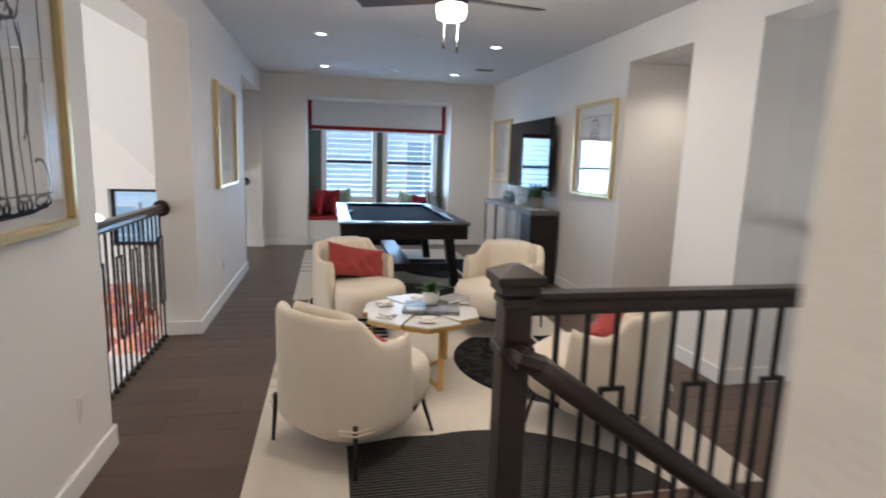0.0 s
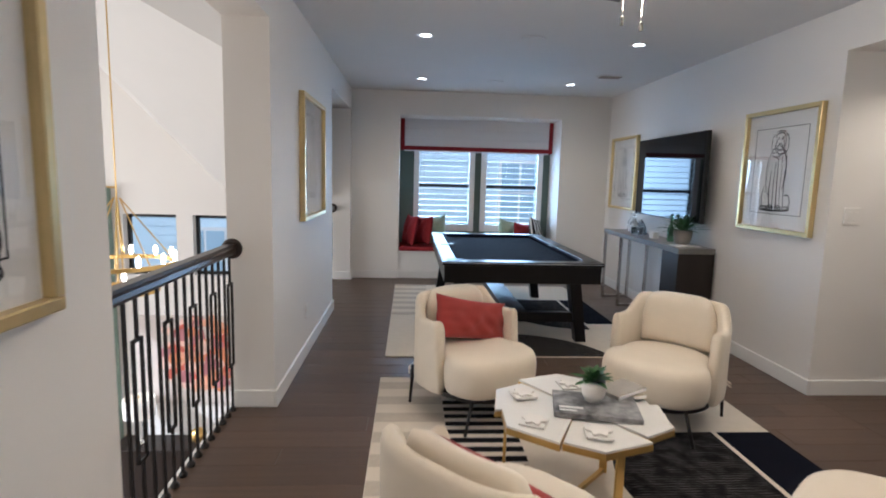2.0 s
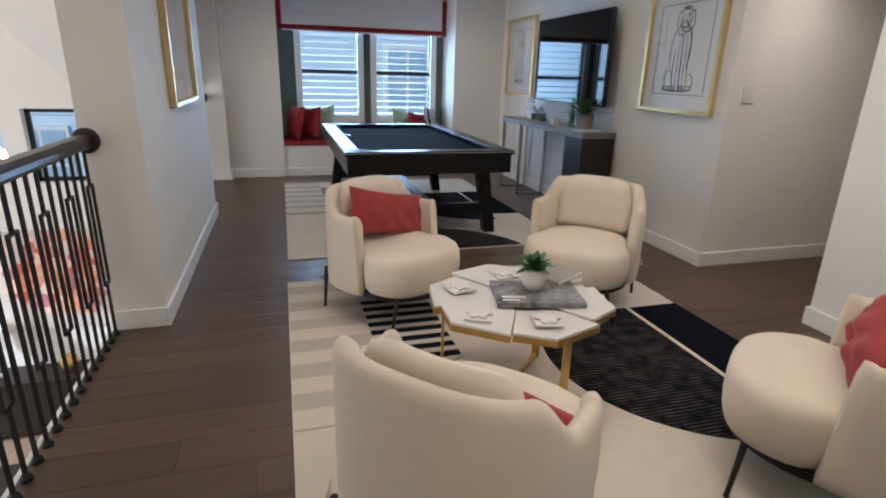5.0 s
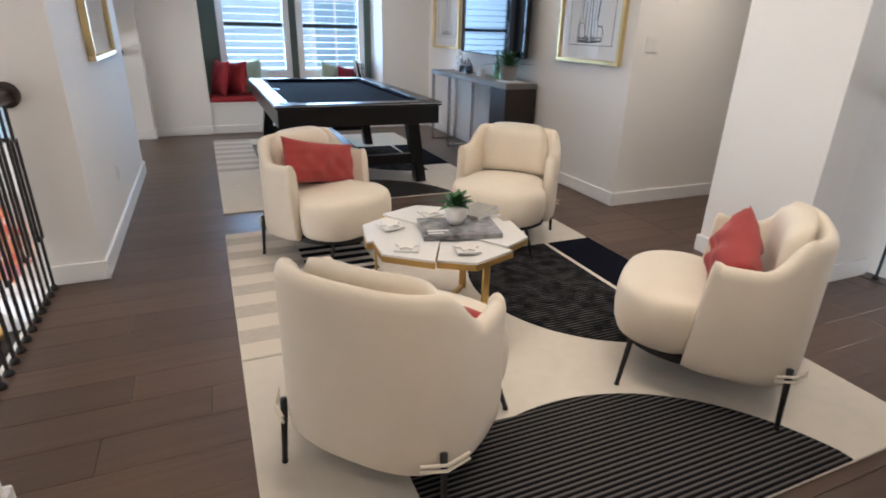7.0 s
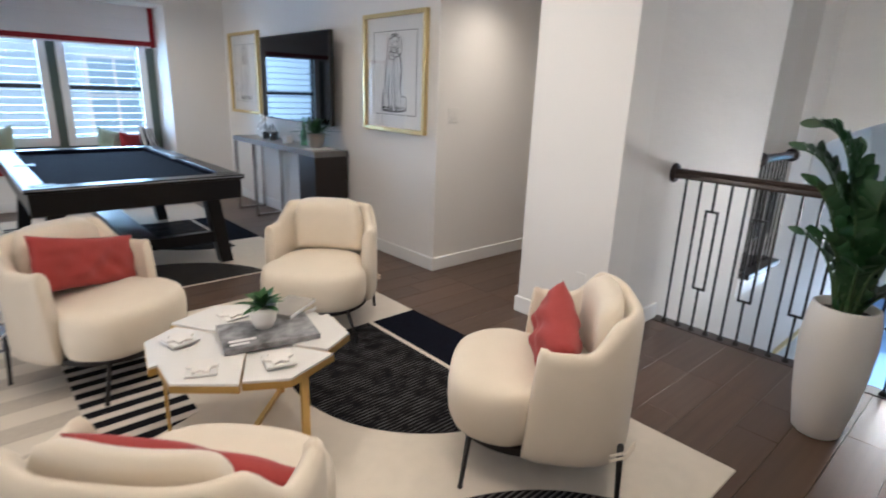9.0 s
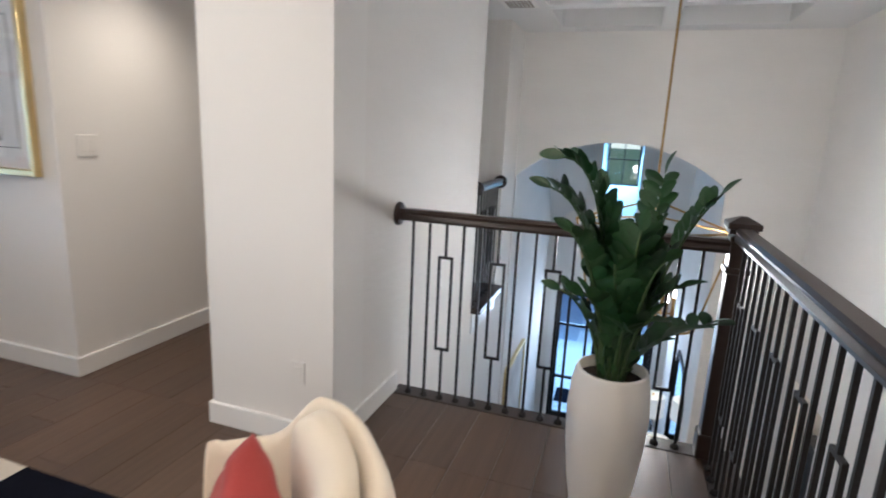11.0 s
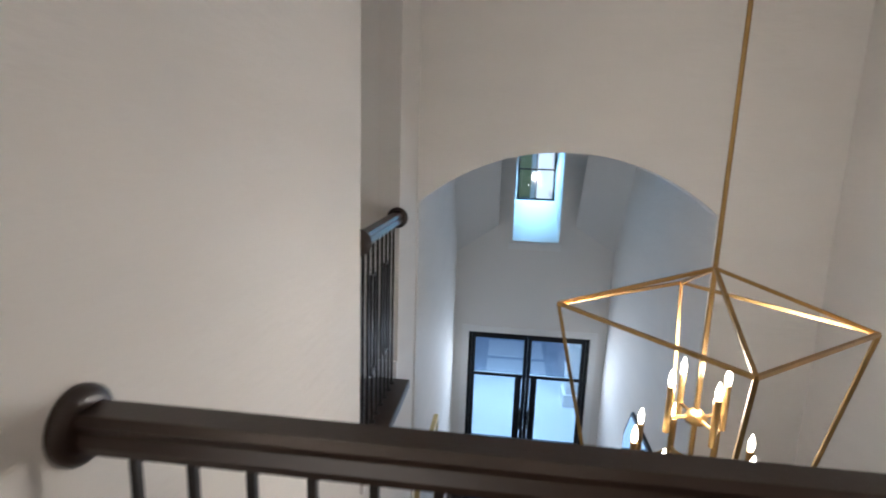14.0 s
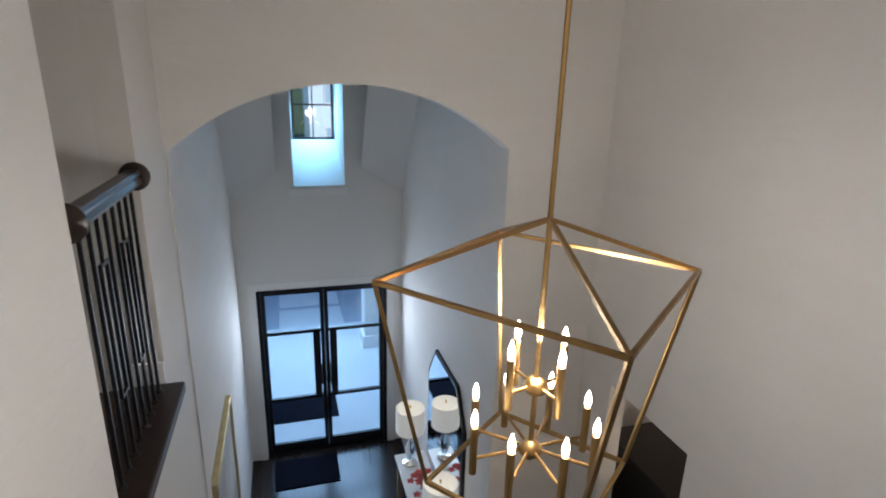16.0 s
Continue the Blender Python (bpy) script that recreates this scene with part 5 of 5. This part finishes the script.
# ---- foyer chandelier ----
cd = thing("chandelier", (4.75, 2.597, 0), -6.5, "aged brass open cage chandelier with candle bulbs", "chandelier", "chandeliers")
z1, z2, r1, r2, za = 0.938, 0.25, 0.50, 0.34, 1.11
P = lambda r, k, z: (r * math.cos(math.pi / 2 * k), r * math.sin(math.pi / 2 * k), z)
for k in range(4):
    for a, b in ((P(r1, k, z1), P(r1, k + 1, z1)), (P(r1, k, z1), (0, 0, za)), (P(r1, k, z1), P(r2, k, z2)), (P(r2, k, z2), P(r2, k + 1, z2))):
        part("cage_bar", tube([a, b], 0.0088, square=True), AGED, cd)
part("stem", tube([(0, 0, 0.30), (0, 0, za + 0.02)], 0.009, 8), AGED, cd)
part("rod", tube([(0, 0, za), (0, 0, CF)], 0.008, 8), AGED, cd, "brass hanging rod")
part("canopy", lathe([(0.07, CF), (0.06, CF - 0.03), (0.012, CF - 0.04)], 20), AGED, cd)
for zc, cnt, rr, ph in ((0.575, 4, 0.105, 20), (0.345, 8, 0.20, 8)):
    hub = part("hub", lathe([(0.0, zc - 0.03), (0.035, zc - 0.02), (0.04, zc), (0.02, zc + 0.025), (0, zc + 0.03)], 16), AGED, cd, "", True)
    for k in range(cnt):
        a = radians(360 / cnt * k + ph)
        c, s = math.cos(a) * rr, math.sin(a) * rr
        arm = part("arm", tube([(0, 0, zc), (c, s, zc)], 0.006, 6), AGED, cd)
        part("candle_sleeve", lathe([(0.012, zc - 0.055), (0.013, zc + 0.115), (0, zc + 0.115)], 10, c, s), AGED, arm, "brass candle sleeve")
        part("bulb", lathe([(0.007, zc + 0.115), (0.0115, zc + 0.132), (0.0105, zc + 0.150), (0.003, zc + 0.176), (0, zc + 0.178)], 10, c, s), BULB, arm, "glowing candle bulb", True)
lamp = new("chandelier_lamp", bpy.data.lights.new("chandelier_lamp", "POINT"))
lamp.data.energy, lamp.data.color, lamp.data.shadow_soft_size = 44, (1.0, 0.88, 0.72), 0.12
lamp.location = (4.75, 2.597, 0.72)


# ---- entry door, dormer window ----
dr = thing("door_1", label="black steel double door with glass panes", category="door", kind="structure")
mid = (D0 + D1) / 2
part("head", box(DX + 0.04, DX + 0.12, D0, D1, DZ - 0.05, DZ), TVB, dr)
for q in ((D0, D0 + 0.045), (D1 - 0.045, D1)):
    part("jamb", box(DX + 0.04, DX + 0.12, q[0], q[1], LF, DZ - 0.05), TVB, dr)
part("threshold", box(DX + 0.0, DX + 0.16, D0, D1, LF, LF + 0.02), TVB, dr)
for y0, y1, inner in ((D0 + 0.047, mid - 0.002, 1), (mid + 0.002, D1 - 0.047, -1)):
    lf = part("door_leaf", box(DX + 0.06, DX + 0.10, y0, y1, LF + 0.02, LF + 0.16), TVB, dr, "black steel door leaf")
    zt = DZ - 0.052
    for q in ((y0, y0 + 0.05, LF + 0.16, zt), (y1 - 0.05, y1, LF + 0.16, zt)):
        part("stile", box(DX + 0.06, DX + 0.10, *q), TVB, lf)
    for z in (zt - 0.05, -1.70, -2.68):
        part("bar", box(DX + 0.06, DX + 0.10, y0 + 0.05, y1 - 0.05, z, z + 0.045), TVB, lf)
    ym = y1 - 0.06 if inner > 0 else y0 + 0.06
    part("lock_stile", box(DX + 0.055, DX + 0.105, min(ym, ym - inner * 0.09), max(ym, ym - inner * 0.09), -2.68, -1.66), TVB, lf)
    part("handle", tube([(DX + 0.02, ym, -2.45), (DX + 0.02, ym, -2.15)], 0.011, 8), TVB, lf, "black pull handle")
    g = part("pane", box(DX + 0.078, DX + 0.083, y0 + 0.05, y1 - 0.05, LF + 0.16, zt), PANE, lf)
    g.visible_shadow = False
for q in ((D0 - 0.09, D0), (D1, D1 + 0.09)):
    tagged(part("trim_door_side", box(DX - 0.015, DX, q[0], q[1], LF, DZ + 0.09), TRIM), "white door casing", "trim", "", "structure")
tagged(part("trim_door_head", box(DX - 0.015, DX, D0, D1, DZ, DZ + 0.09), TRIM), "white door casing", "trim", "", "structure")
dw = thing("window_3", label="small black framed dormer window", category="window", kind="structure")
xw = DX + 1.05
for q in ((DW0, DW0 + 0.03, 0.70, 1.62), (DW1 - 0.03, DW1, 0.70, 1.62), (DW0, DW1, 0.70, 0.73), (DW0, DW1, 1.59, 1.62), (DW0, DW1, 1.15, 1.17), ((DW0 + DW1) / 2 - 0.008, (DW0 + DW1) / 2 + 0.008, 0.73, 1.59)):
    part("window_frame", box(xw, xw + 0.04, *q), TVB, dw)
g = part("pane", box(xw + 0.018, xw + 0.022, DW0 + 0.03, DW1 - 0.03, 0.73, 1.59), PANE, dw)
g.visible_shadow = False


# ---- foyer things ----
t = thing("door_mat", (9.60, 3.24, LF), 0, "black entry door mat on the floor", "door mat")
part("woven_base", box(-0.27, 0.30, -0.41, 0.41, 0, 0.014, 0.003), RUGN, t)
t = thing("framed_picture", (7.45, FY1, -2.0), -90, "large gold framed abstract picture on the foyer wall", "picture", "")
for q in ((-0.6, 0.6, 0.68, 0.72), (-0.6, 0.6, -0.72, -0.68), (-0.6, -0.56, -0.68, 0.68), (0.56, 0.6, -0.68, 0.68)):
    part("frame_bar", box(0.0, 0.05, *q, 0.004), GOLDF, t)
part("canvas", box(0.004, 0.03, -0.56, 0.56, -0.68, 0.68), mat("grey_abstract", (0.55, 0.54, 0.52), 0.7, vary=0.5, scale=3), t, "pale grey abstract canvas")
t = thing("console_table", (7.85, VY0 + 0.20, LF), 0, "slim pale entry console below the mirror", "console table")
part("top", box(-0.75, 0.75, -0.18, 0.18, 0.80, 0.84, 0.004), MARBLE, t)
for x in (-0.68, 0.68):
    for y in (-0.14, 0.14):
        part("leg", box(x - 0.02, x + 0.02, y - 0.02, y + 0.02, 0, 0.80), BRASS, t)
t = thing("wall_mirror", (7.85, VY0 + 0.001, LF + 0.95), 0, "black framed mirror with clipped upper corners", "mirror")
pts = [(-0.60, 0), (0.60, 0), (0.60, 1.05), (0.36, 1.40), (-0.36, 1.40), (-0.60, 1.05)]
def upright(bm):
    for v in bm.verts:
        v.co = Vector((v.co.x, v.co.z, v.co.y))
    return bm
part("frame", upright(prism(pts, 0.0, 0.03)), TVB, t, "thin black frame")
part("mirror_glass", upright(prism([(x * 0.95, 0.70 + (z - 0.70) * 0.95) for x, z in pts], 0.03, 0.034)), mat("mirror_silver", (0.92, 0.93, 0.93), 0.02, 1.0, vary=0), t)
def table_lamp(x, y, z, sh=0.16):
    t = thing("table_lamp", (x, y, z), 0, "table lamp with a white drum shade", "table lamp", "table lamps")
    part("foot", lathe([(0.08, 0), (0.08, 0.02), (0.015, 0.035), (0.0, 0.035)], 20), CHROME, t)
    part("body", lathe([(0.02, 0.035), (0.05, 0.12), (0.055, 0.25), (0.02, 0.38), (0.012, 0.50), (0, 0.5)], 20), GL, t, "", True)
    part("shade", lathe([(sh, 0.44), (sh, 0.72), (sh - 0.006, 0.72), (sh - 0.006, 0.44), (sh, 0.44)], 32), mat("drum_shade", (0.85, 0.80, 0.70), 0.9, emit=0.35), t, "white drum shade")
    part("finial", lathe([(0.01, 0.72), (0.012, 0.75), (0, 0.76)], 10), BRASS, t)
table_lamp(8.42, VY0 + 0.24, LF + 0.84)
table_lamp(7.22, VY0 + 0.24, LF + 0.84)
def bouquet(x, y, z, m, r, label):
    t = thing("flower_arrangement", (x, y, z), 0, label, "flowers", "flower arrangements")
    part("vase", lathe([(0.05, 0), (0.08, 0.06), (0.07, 0.14), (0.05, 0.16), (0, 0.16)], 18), POTW, t, "", True)
    rn = random.Random(8)
    for k in range(26):
        a, e = rn.uniform(0, 6.28), rn.uniform(0.1, 1.4)
        c = Vector((math.cos(a) * math.cos(e) * r, math.sin(a) * math.cos(e) * r, 0.20 + math.sin(e) * r))
        bm = bmesh.new()
        for j in range(5):
            leaf_blade(0.05, 0.04, bm, c, j * 72 + k * 20, 45, 0.4, 0.5)
        part("bloom", bm, m, t, "", True)
CORAL = mat("coral_petals", (0.62, 0.10, 0.09), 0.7, vary=0.4, scale=12)
bouquet(7.75, VY0 + 0.24, LF + 0.84, CORAL, 0.16, "coral flowers in a white vase on the entry console")
cb = thing("dark_cabinet", (6.0, 0.40, LF), 0, "tall black cabinet in the side room", "cabinet")
part("body", box(-0.6, 0.75, -0.5, 0.45, 0, 2.22, 0.006), TVB, cb)
part("handle", box(-0.06, 0.06, 0.452, 0.462, 2.06, 2.075), CHROME, cb, "steel handle")
# added point fill without a fixture, to lighten the side room walls
lamp = new("side_room_lamp", bpy.data.lights.new("side_room_lamp", "POINT"))
lamp.data.energy, lamp.data.color, lamp.data.shadow_soft_size = 40, WARM, 0.2
lamp.location = (4.6, -0.6, -0.7)

# ---- great room, seen over the railing ----
for i, (x0, x1) in enumerate(GW):
    t = thing("window_%d" % (4 + i), label="black framed high window", category="window", kind="structure")
    for q in ((x0, x0 + 0.05, GZ0, GZ1), (x1 - 0.05, x1, GZ0, GZ1), (x0, x1, GZ0, GZ0 + 0.05), (x0, x1, GZ1 - 0.05, GZ1)):
        part("window_frame", box(q[0], q[1], GY + 0.12, GY + 0.17, q[2], q[3]), TVB, t)
    g = part("pane", box(x0 + 0.05, x1 - 0.05, GY + 0.14, GY + 0.145, GZ0 + 0.05, GZ1 - 0.05), PANE, t)
    g.visible_shadow = False
GREENC = mat("green_curtain", (0.20, 0.27, 0.23), 0.85, vary=0.15, scale=5, bump=0.2)
def curtain(x, y, w, z0, z1):
    t = thing("curtain", (x, y, 0), 0, "floor length green curtain panel", "curtain", "curtains")
    pts = [(w * i / 48, 0.045 * math.sin(i * 0.95)) for i in range(49)]
    part("cloth", prism(pts + [(a, b + 0.008) for a, b in pts[::-1]], z0, z1), GREENC, t)
    part("rod", tube([(-0.1, 0, z1), (w + 0.1, 0, z1)], 0.014, 8), BRASS, t)
curtain(-4.75, GY - 0.10, 0.42, LF, 1.25)
ART = mat("floral_canvas", (0.62, 0.56, 0.52), 0.7, vary=0.15, scale=3)
t = thing("canvas_painting", (-3.15, GY - 0.001, -1.36), 0, "large abstract canvas of orange and red blooms", "painting")
part("canvas", box(-0.95, 0.65, -0.04, 0, -0.72, 0.68, 0.004), ART, t, "pale grey canvas")
rn = random.Random(21)
cols = [mat("bloom_%d" % i, c, 0.8, vary=0.4, scale=9) for i, c in enumerate(((0.68, 0.26, 0.13), (0.58, 0.14, 0.10), (0.74, 0.38, 0.25), (0.48, 0.20, 0.22), (0.78, 0.55, 0.46)))]
for k in range(130):
    a, r = rn.uniform(0, 6.283), rn.random() ** 0.6 * 0.55
    cx_, cz_, rr = r * math.cos(a) * 1.15, 0.08 + r * math.sin(a), rn.uniform(0.04, 0.12)
    if not -0.85 < cx_ < 0.6:
        continue
    pts = [(cx_ + rr * (1 + 0.25 * math.sin(3 * q + k)) * math.cos(q), cz_ + rr * (1 + 0.25 * math.sin(3 * q + k)) * math.sin(q)) for q in [6.283 * j / 14 for j in range(14)]]
    part("paint_stroke", upright(prism(pts, -0.0412 - 0.0004 * k / 4, -0.0402)), cols[k % 5], t)
sb = thing("sideboard", (-3.3, GY - 0.28, LF), 0, "dark sideboard below the painting", "sideboard")
part("body", box(-0.95, 0.95, -0.22, 0.22, 0.12, 0.86, 0.006), ESPR, sb)
part("top", box(-1.0, 1.0, -0.25, 0.25, 0.86, 0.90, 0.004), ESPR, sb)
for x in (-0.85, 0.85):
    for y in (-0.17, 0.17):
        part("leg", box(x - 0.025, x + 0.025, y - 0.025, y + 0.025, 0, 0.12), ESPR, sb)
table_lamp(-3.95, GY - 0.30, LF + 0.90, 0.22)
t = thing("decor_bowl", (-3.1, GY - 0.3, LF + 0.90), 0, "white lattice ball decoration on the sideboard", "ornament")
part("ball", lathe([(0.03, 0), (0.10, 0.06), (0.12, 0.13), (0.10, 0.20), (0.03, 0.25), (0, 0.25)], 16), BRASS, t, "", True)
dt = thing("dining_table", (-3.0, 7.0, LF), 0, "dark dining table laid with red flowers", "dining table")
part("top", box(-0.55, 0.55, -1.25, 1.25, 0.71, 0.76, 0.006), ESPR, dt)
for y in (-0.7, 0.7):
    part("pedestal", box(-0.3, 0.3, y - 0.08, y + 0.08, 0, 0.71), ESPR, dt)
bouquet(-2.95, 6.4, LF + 0.76, CORAL, 0.20, "red flowers in a white vase on the dining table")
bouquet(-3.0, 7.2, LF + 0.76, CORAL, 0.20, "red flowers in a white vase on the dining table")
WCH = mat("white_seat_shell", (0.78, 0.77, 0.75), 0.5)
def dining_chair():
    t = thing("dining_chair", (0, 0, LF), 0, "white round backed dining chair", "dining chair", "dining chairs")
    part("seat", lathe([(0.0, 0.42), (0.22, 0.42), (0.25, 0.45), (0.23, 0.48), (0, 0.485)], 28), WCH, t, "", True)
    bm = bmesh.new()
    rows = []
    for i in range(25):
        a = radians(-100 + 200 * i / 24)
        zt = 0.86 - 0.18 * (abs(i - 12) / 12) ** 2
        rows.append([bm.verts.new((r * math.sin(a), -r * math.cos(a), z)) for r, z in ((0.27, 0.45), (0.29, zt), (0.26, zt + 0.008), (0.24, 0.47))])
    for p, q in zip(rows, rows[1:]):
        for k in range(4):
            bm.faces.new((p[k], q[k], q[(k + 1) % 4], p[(k + 1) % 4]))
    part("backrest", bm, WCH, t, "", True)
    for sx, sy in ((-1, -1), (1, -1), (1, 1), (-1, 1)):
        part("leg", tube([(sx * 0.15, sy * 0.15, 0.43), (sx * 0.2, sy * 0.2, 0)], 0.014, 8), IRON, t)
    return t
dc = dining_chair()
dc.matrix_basis = pose(-2.15, 6.1, LF, 0, 0, 90)
for x, y, r in ((-2.15, 6.75, 90), (-2.15, 7.4, 90), (-3.85, 6.1, -90), (-3.85, 6.75, -90), (-3.85, 7.4, -90)):
    copy_thing(dc, pose(x, y, LF, 0, 0, r))
rc = thing("chandelier", (-2.49, 6.9, 0), 0, "two ring brass chandelier with many small bulbs", "chandelier", "chandeliers")
for zc, rr, cnt in ((0.69, 0.44, 12), (0.45, 0.30, 8)):
    bm = bmesh.new()
    n = 48
    rings = []
    for i in range(n):
        a = 2 * math.pi * i / n
        rings.append([bm.verts.new((r * math.cos(a), r * math.sin(a), z)) for r, z in ((rr - 0.012, zc - 0.018), (rr + 0.012, zc - 0.018), (rr + 0.012, zc + 0.018), (rr - 0.012, zc + 0.018))])
    for i in range(n):
        p, q = rings[i], rings[(i + 1) % n]
        for k in range(4):
            bm.faces.new((p[k], q[k], q[(k + 1) % 4], p[(k + 1) % 4]))
    ring = part("ring", bm, BRASS, rc, "brass ring")
    for i in range(cnt):
        a = 2 * math.pi * (i + 0.5) / cnt
        part("bulb", lathe([(0.012, zc + 0.018), (0.022, zc + 0.06), (0.014, zc + 0.10), (0, zc + 0.115)], 8, rr * math.cos(a), rr * math.sin(a)), BULB, ring, "small glowing bulb", True)
    for i in range(4):
        a = math.pi / 2 * i + 0.4
        part("hanger", tube([(rr * math.cos(a), rr * math.sin(a), zc), (0.02 * math.cos(a), 0.02 * math.sin(a), 1.27)], 0.006, 6), BRASS, rc)
part("rod", tube([(0, 0, 1.26), (0, 0, 4.2)], 0.006, 8), BRASS, rc)
# west glazing
t = thing("window_8", label="tall great room window wall", category="window", kind="structure")
for k in range(7):
    y = 2.2 + 1.1 * k
    part("mullion", box(GX - 0.12, GX - 0.06, y - 0.03, y + 0.03, -2.6, 2.6), TVB, t)
g = part("pane", box(GX - 0.10, GX - 0.09, 2.2, 8.8, -2.6, 2.6), PANE, t)
g.visible_shadow = False

# ---- outdoors ----
GZ = LF - 0.25
gr = slab("ground", -400, 400, -400, 400, GZ - 0.5, GZ, GRASS, "lawn reaching to the horizon", "ground")
def neighbour(name, x0, x1, y0, y1, zt, label, windows):
    t = thing(name, label=label, category="house")
    w = part("wall", box(x0, x1, y0, y1, GZ, zt), SIDING, t, "pale lap siding wall")
    for k in range(int((zt - GZ) / 0.2)):
        part("siding_board", box(x0, x1, y0 - 0.02, y0, GZ + 0.2 * k + 0.01, GZ + 0.2 * k + 0.19), SIDING, w)
    bm = prism([(y0 - 0.5, zt), (y1 + 0.5, zt), ((y0 + y1) / 2, zt + 3.0)], x0 - 0.4, x1 + 0.4)
    for v in bm.verts:
        v.co = Vector((v.co.z, v.co.x, v.co.y))
    part("roof", bm, ROOFT, t, "grey shingle roof")
    for x, z in windows:
        wi = part("window", box(x - 0.5, x + 0.5, y0 - 0.05, y0 - 0.02, z - 0.75, z + 0.75), TRIM, t, "white framed window")
        for sx in (-1, 1):
            for sz in (-1, 1):
                part("pane", box(x + sx * 0.23 - 0.2, x + sx * 0.23 + 0.2, y0 - 0.055, y0 - 0.05, z + sz * 0.35 - 0.32, z + sz * 0.35 + 0.32), FARGL, wi)
neighbour("house", -9, 12, 14.6, 24, 4.0, "pale siding house next door with a grey roof", ((2.6, 1.2), (-4.6, -0.5)))
def far_house(x, y0, y1, zt):
    t = thing("house", label="pale house across the street with a grey roof", category="house")
    part("wall", box(x, x + 9, y0, y1, GZ, zt), SIDING, t)
    part("roof", prism([(y0 - 0.5, zt), (y1 + 0.5, zt), ((y0 + y1) / 2, zt + 2.6)], -0.1, 0.1), ROOFT, t).matrix_basis = Matrix(((0, 0, 45.0, x + 4.5), (1, 0, 0, 0), (0, 1, 0, 0), (0, 0, 0, 1)))
    for k in range(5):
        for z in (GZ + 1.6, GZ + 4.6):
            y = y0 + (y1 - y0) * (k + 0.5) / 5
            wi = part("window", box(x - 0.06, x - 0.01, y - 0.6, y + 0.6, z - 0.8, z + 0.8), TRIM, t, "white framed window")
            part("pane", box(x - 0.08, x - 0.06, y - 0.5, y + 0.5, z - 0.7, z + 0.7), FARGL, wi)
far_house(40, -14, 1.5, 2.6)
far_house(42, 5, 19, 3.2)
slab("driveway", 14.2, 24.0, -6.0, 10.0, GZ, GZ + 0.03, PAVER, "pale concrete driveway", "driveway")
pv = tagged(part("pavement", box(DX + 0.2, 14.2, 1.2, 4.8, GZ, LF - 0.02, 0), CONC), "pale concrete porch slab", "pavement", "", "structure")
for k in range(7):
    tagged(part("path_slab", box(14.5 + 1.3 * k, 15.6 + 1.3 * k, 2.2, 3.6, GZ, GZ + 0.05, 0.01), CONC), "pale concrete path slab", "path slab", "path slabs")
for y in (1.75, 4.30):
    t = thing("porch_column", (13.2, y, LF - 0.02), 0, "square white porch column", "column", "porch columns")
    part("shaft", box(-0.22, 0.22, -0.22, 0.22, 0, 3.3), TRIM, t)
    part("plinth", box(-0.27, 0.27, -0.27, 0.27, 0, 0.25), TRIM, t)
rd = slab("road", 24, 31, -60, 60, GZ, GZ + 0.02, mat("asphalt", (0.06, 0.06, 0.065), 0.9, vary=0.15), "grey asphalt street", "road")
t = thing("outdoor_mat", (11.1, 3.2, LF - 0.02), 0, "dark outdoor mat on the porch", "door mat")
part("woven_base", box(-0.3, 0.3, -0.5, 0.5, 0, 0.014), RUGN, t)
t = thing("hedge", (33, 0, GZ), 0, "clipped green hedge across the street", "hedge")
t["kind"] = "stuff"
bm = bmesh.new()
rn = random.Random(4)
for k in range(2600):
    leaf_blade(rn.uniform(0.15, 0.3), 0.14, bm, (rn.uniform(-0.8, 0.8), rn.uniform(-18, 18), rn.uniform(0.05, 1.3)), rn.uniform(0, 360), rn.uniform(-20, 70))
part("foliage", bm, LEAF2, t)

# ---- floor planks ----
rn = random.Random(2)
count = 0
def planks(x0, x1, y0, y1):
    y = y0
    while y < y1 - 0.02:
        w = min(0.19, y1 - y)
        x = x0 - rn.uniform(0, 1.6)
        while x < x1:
            ln = rn.uniform(1.5, 2.3)
            a, b = max(x, x0), min(x + ln, x1)
            if b - a > 0.05:
                bm = box(a + 0.0008, b - 0.0008, y + 0.0008, y + w - 0.0008, -0.014, 0.0, 0.0016)
                part("plank", bm, WOOD, floor)
            x += ln
        y += w
planks(LB, RW, 2.26, FW + 0.03)
planks(-0.83, 0.73, -1.2, 2.26)
planks(RW, 3.56, 2.26, FY1)
planks(RW, 6.0, 4.62, 5.66)
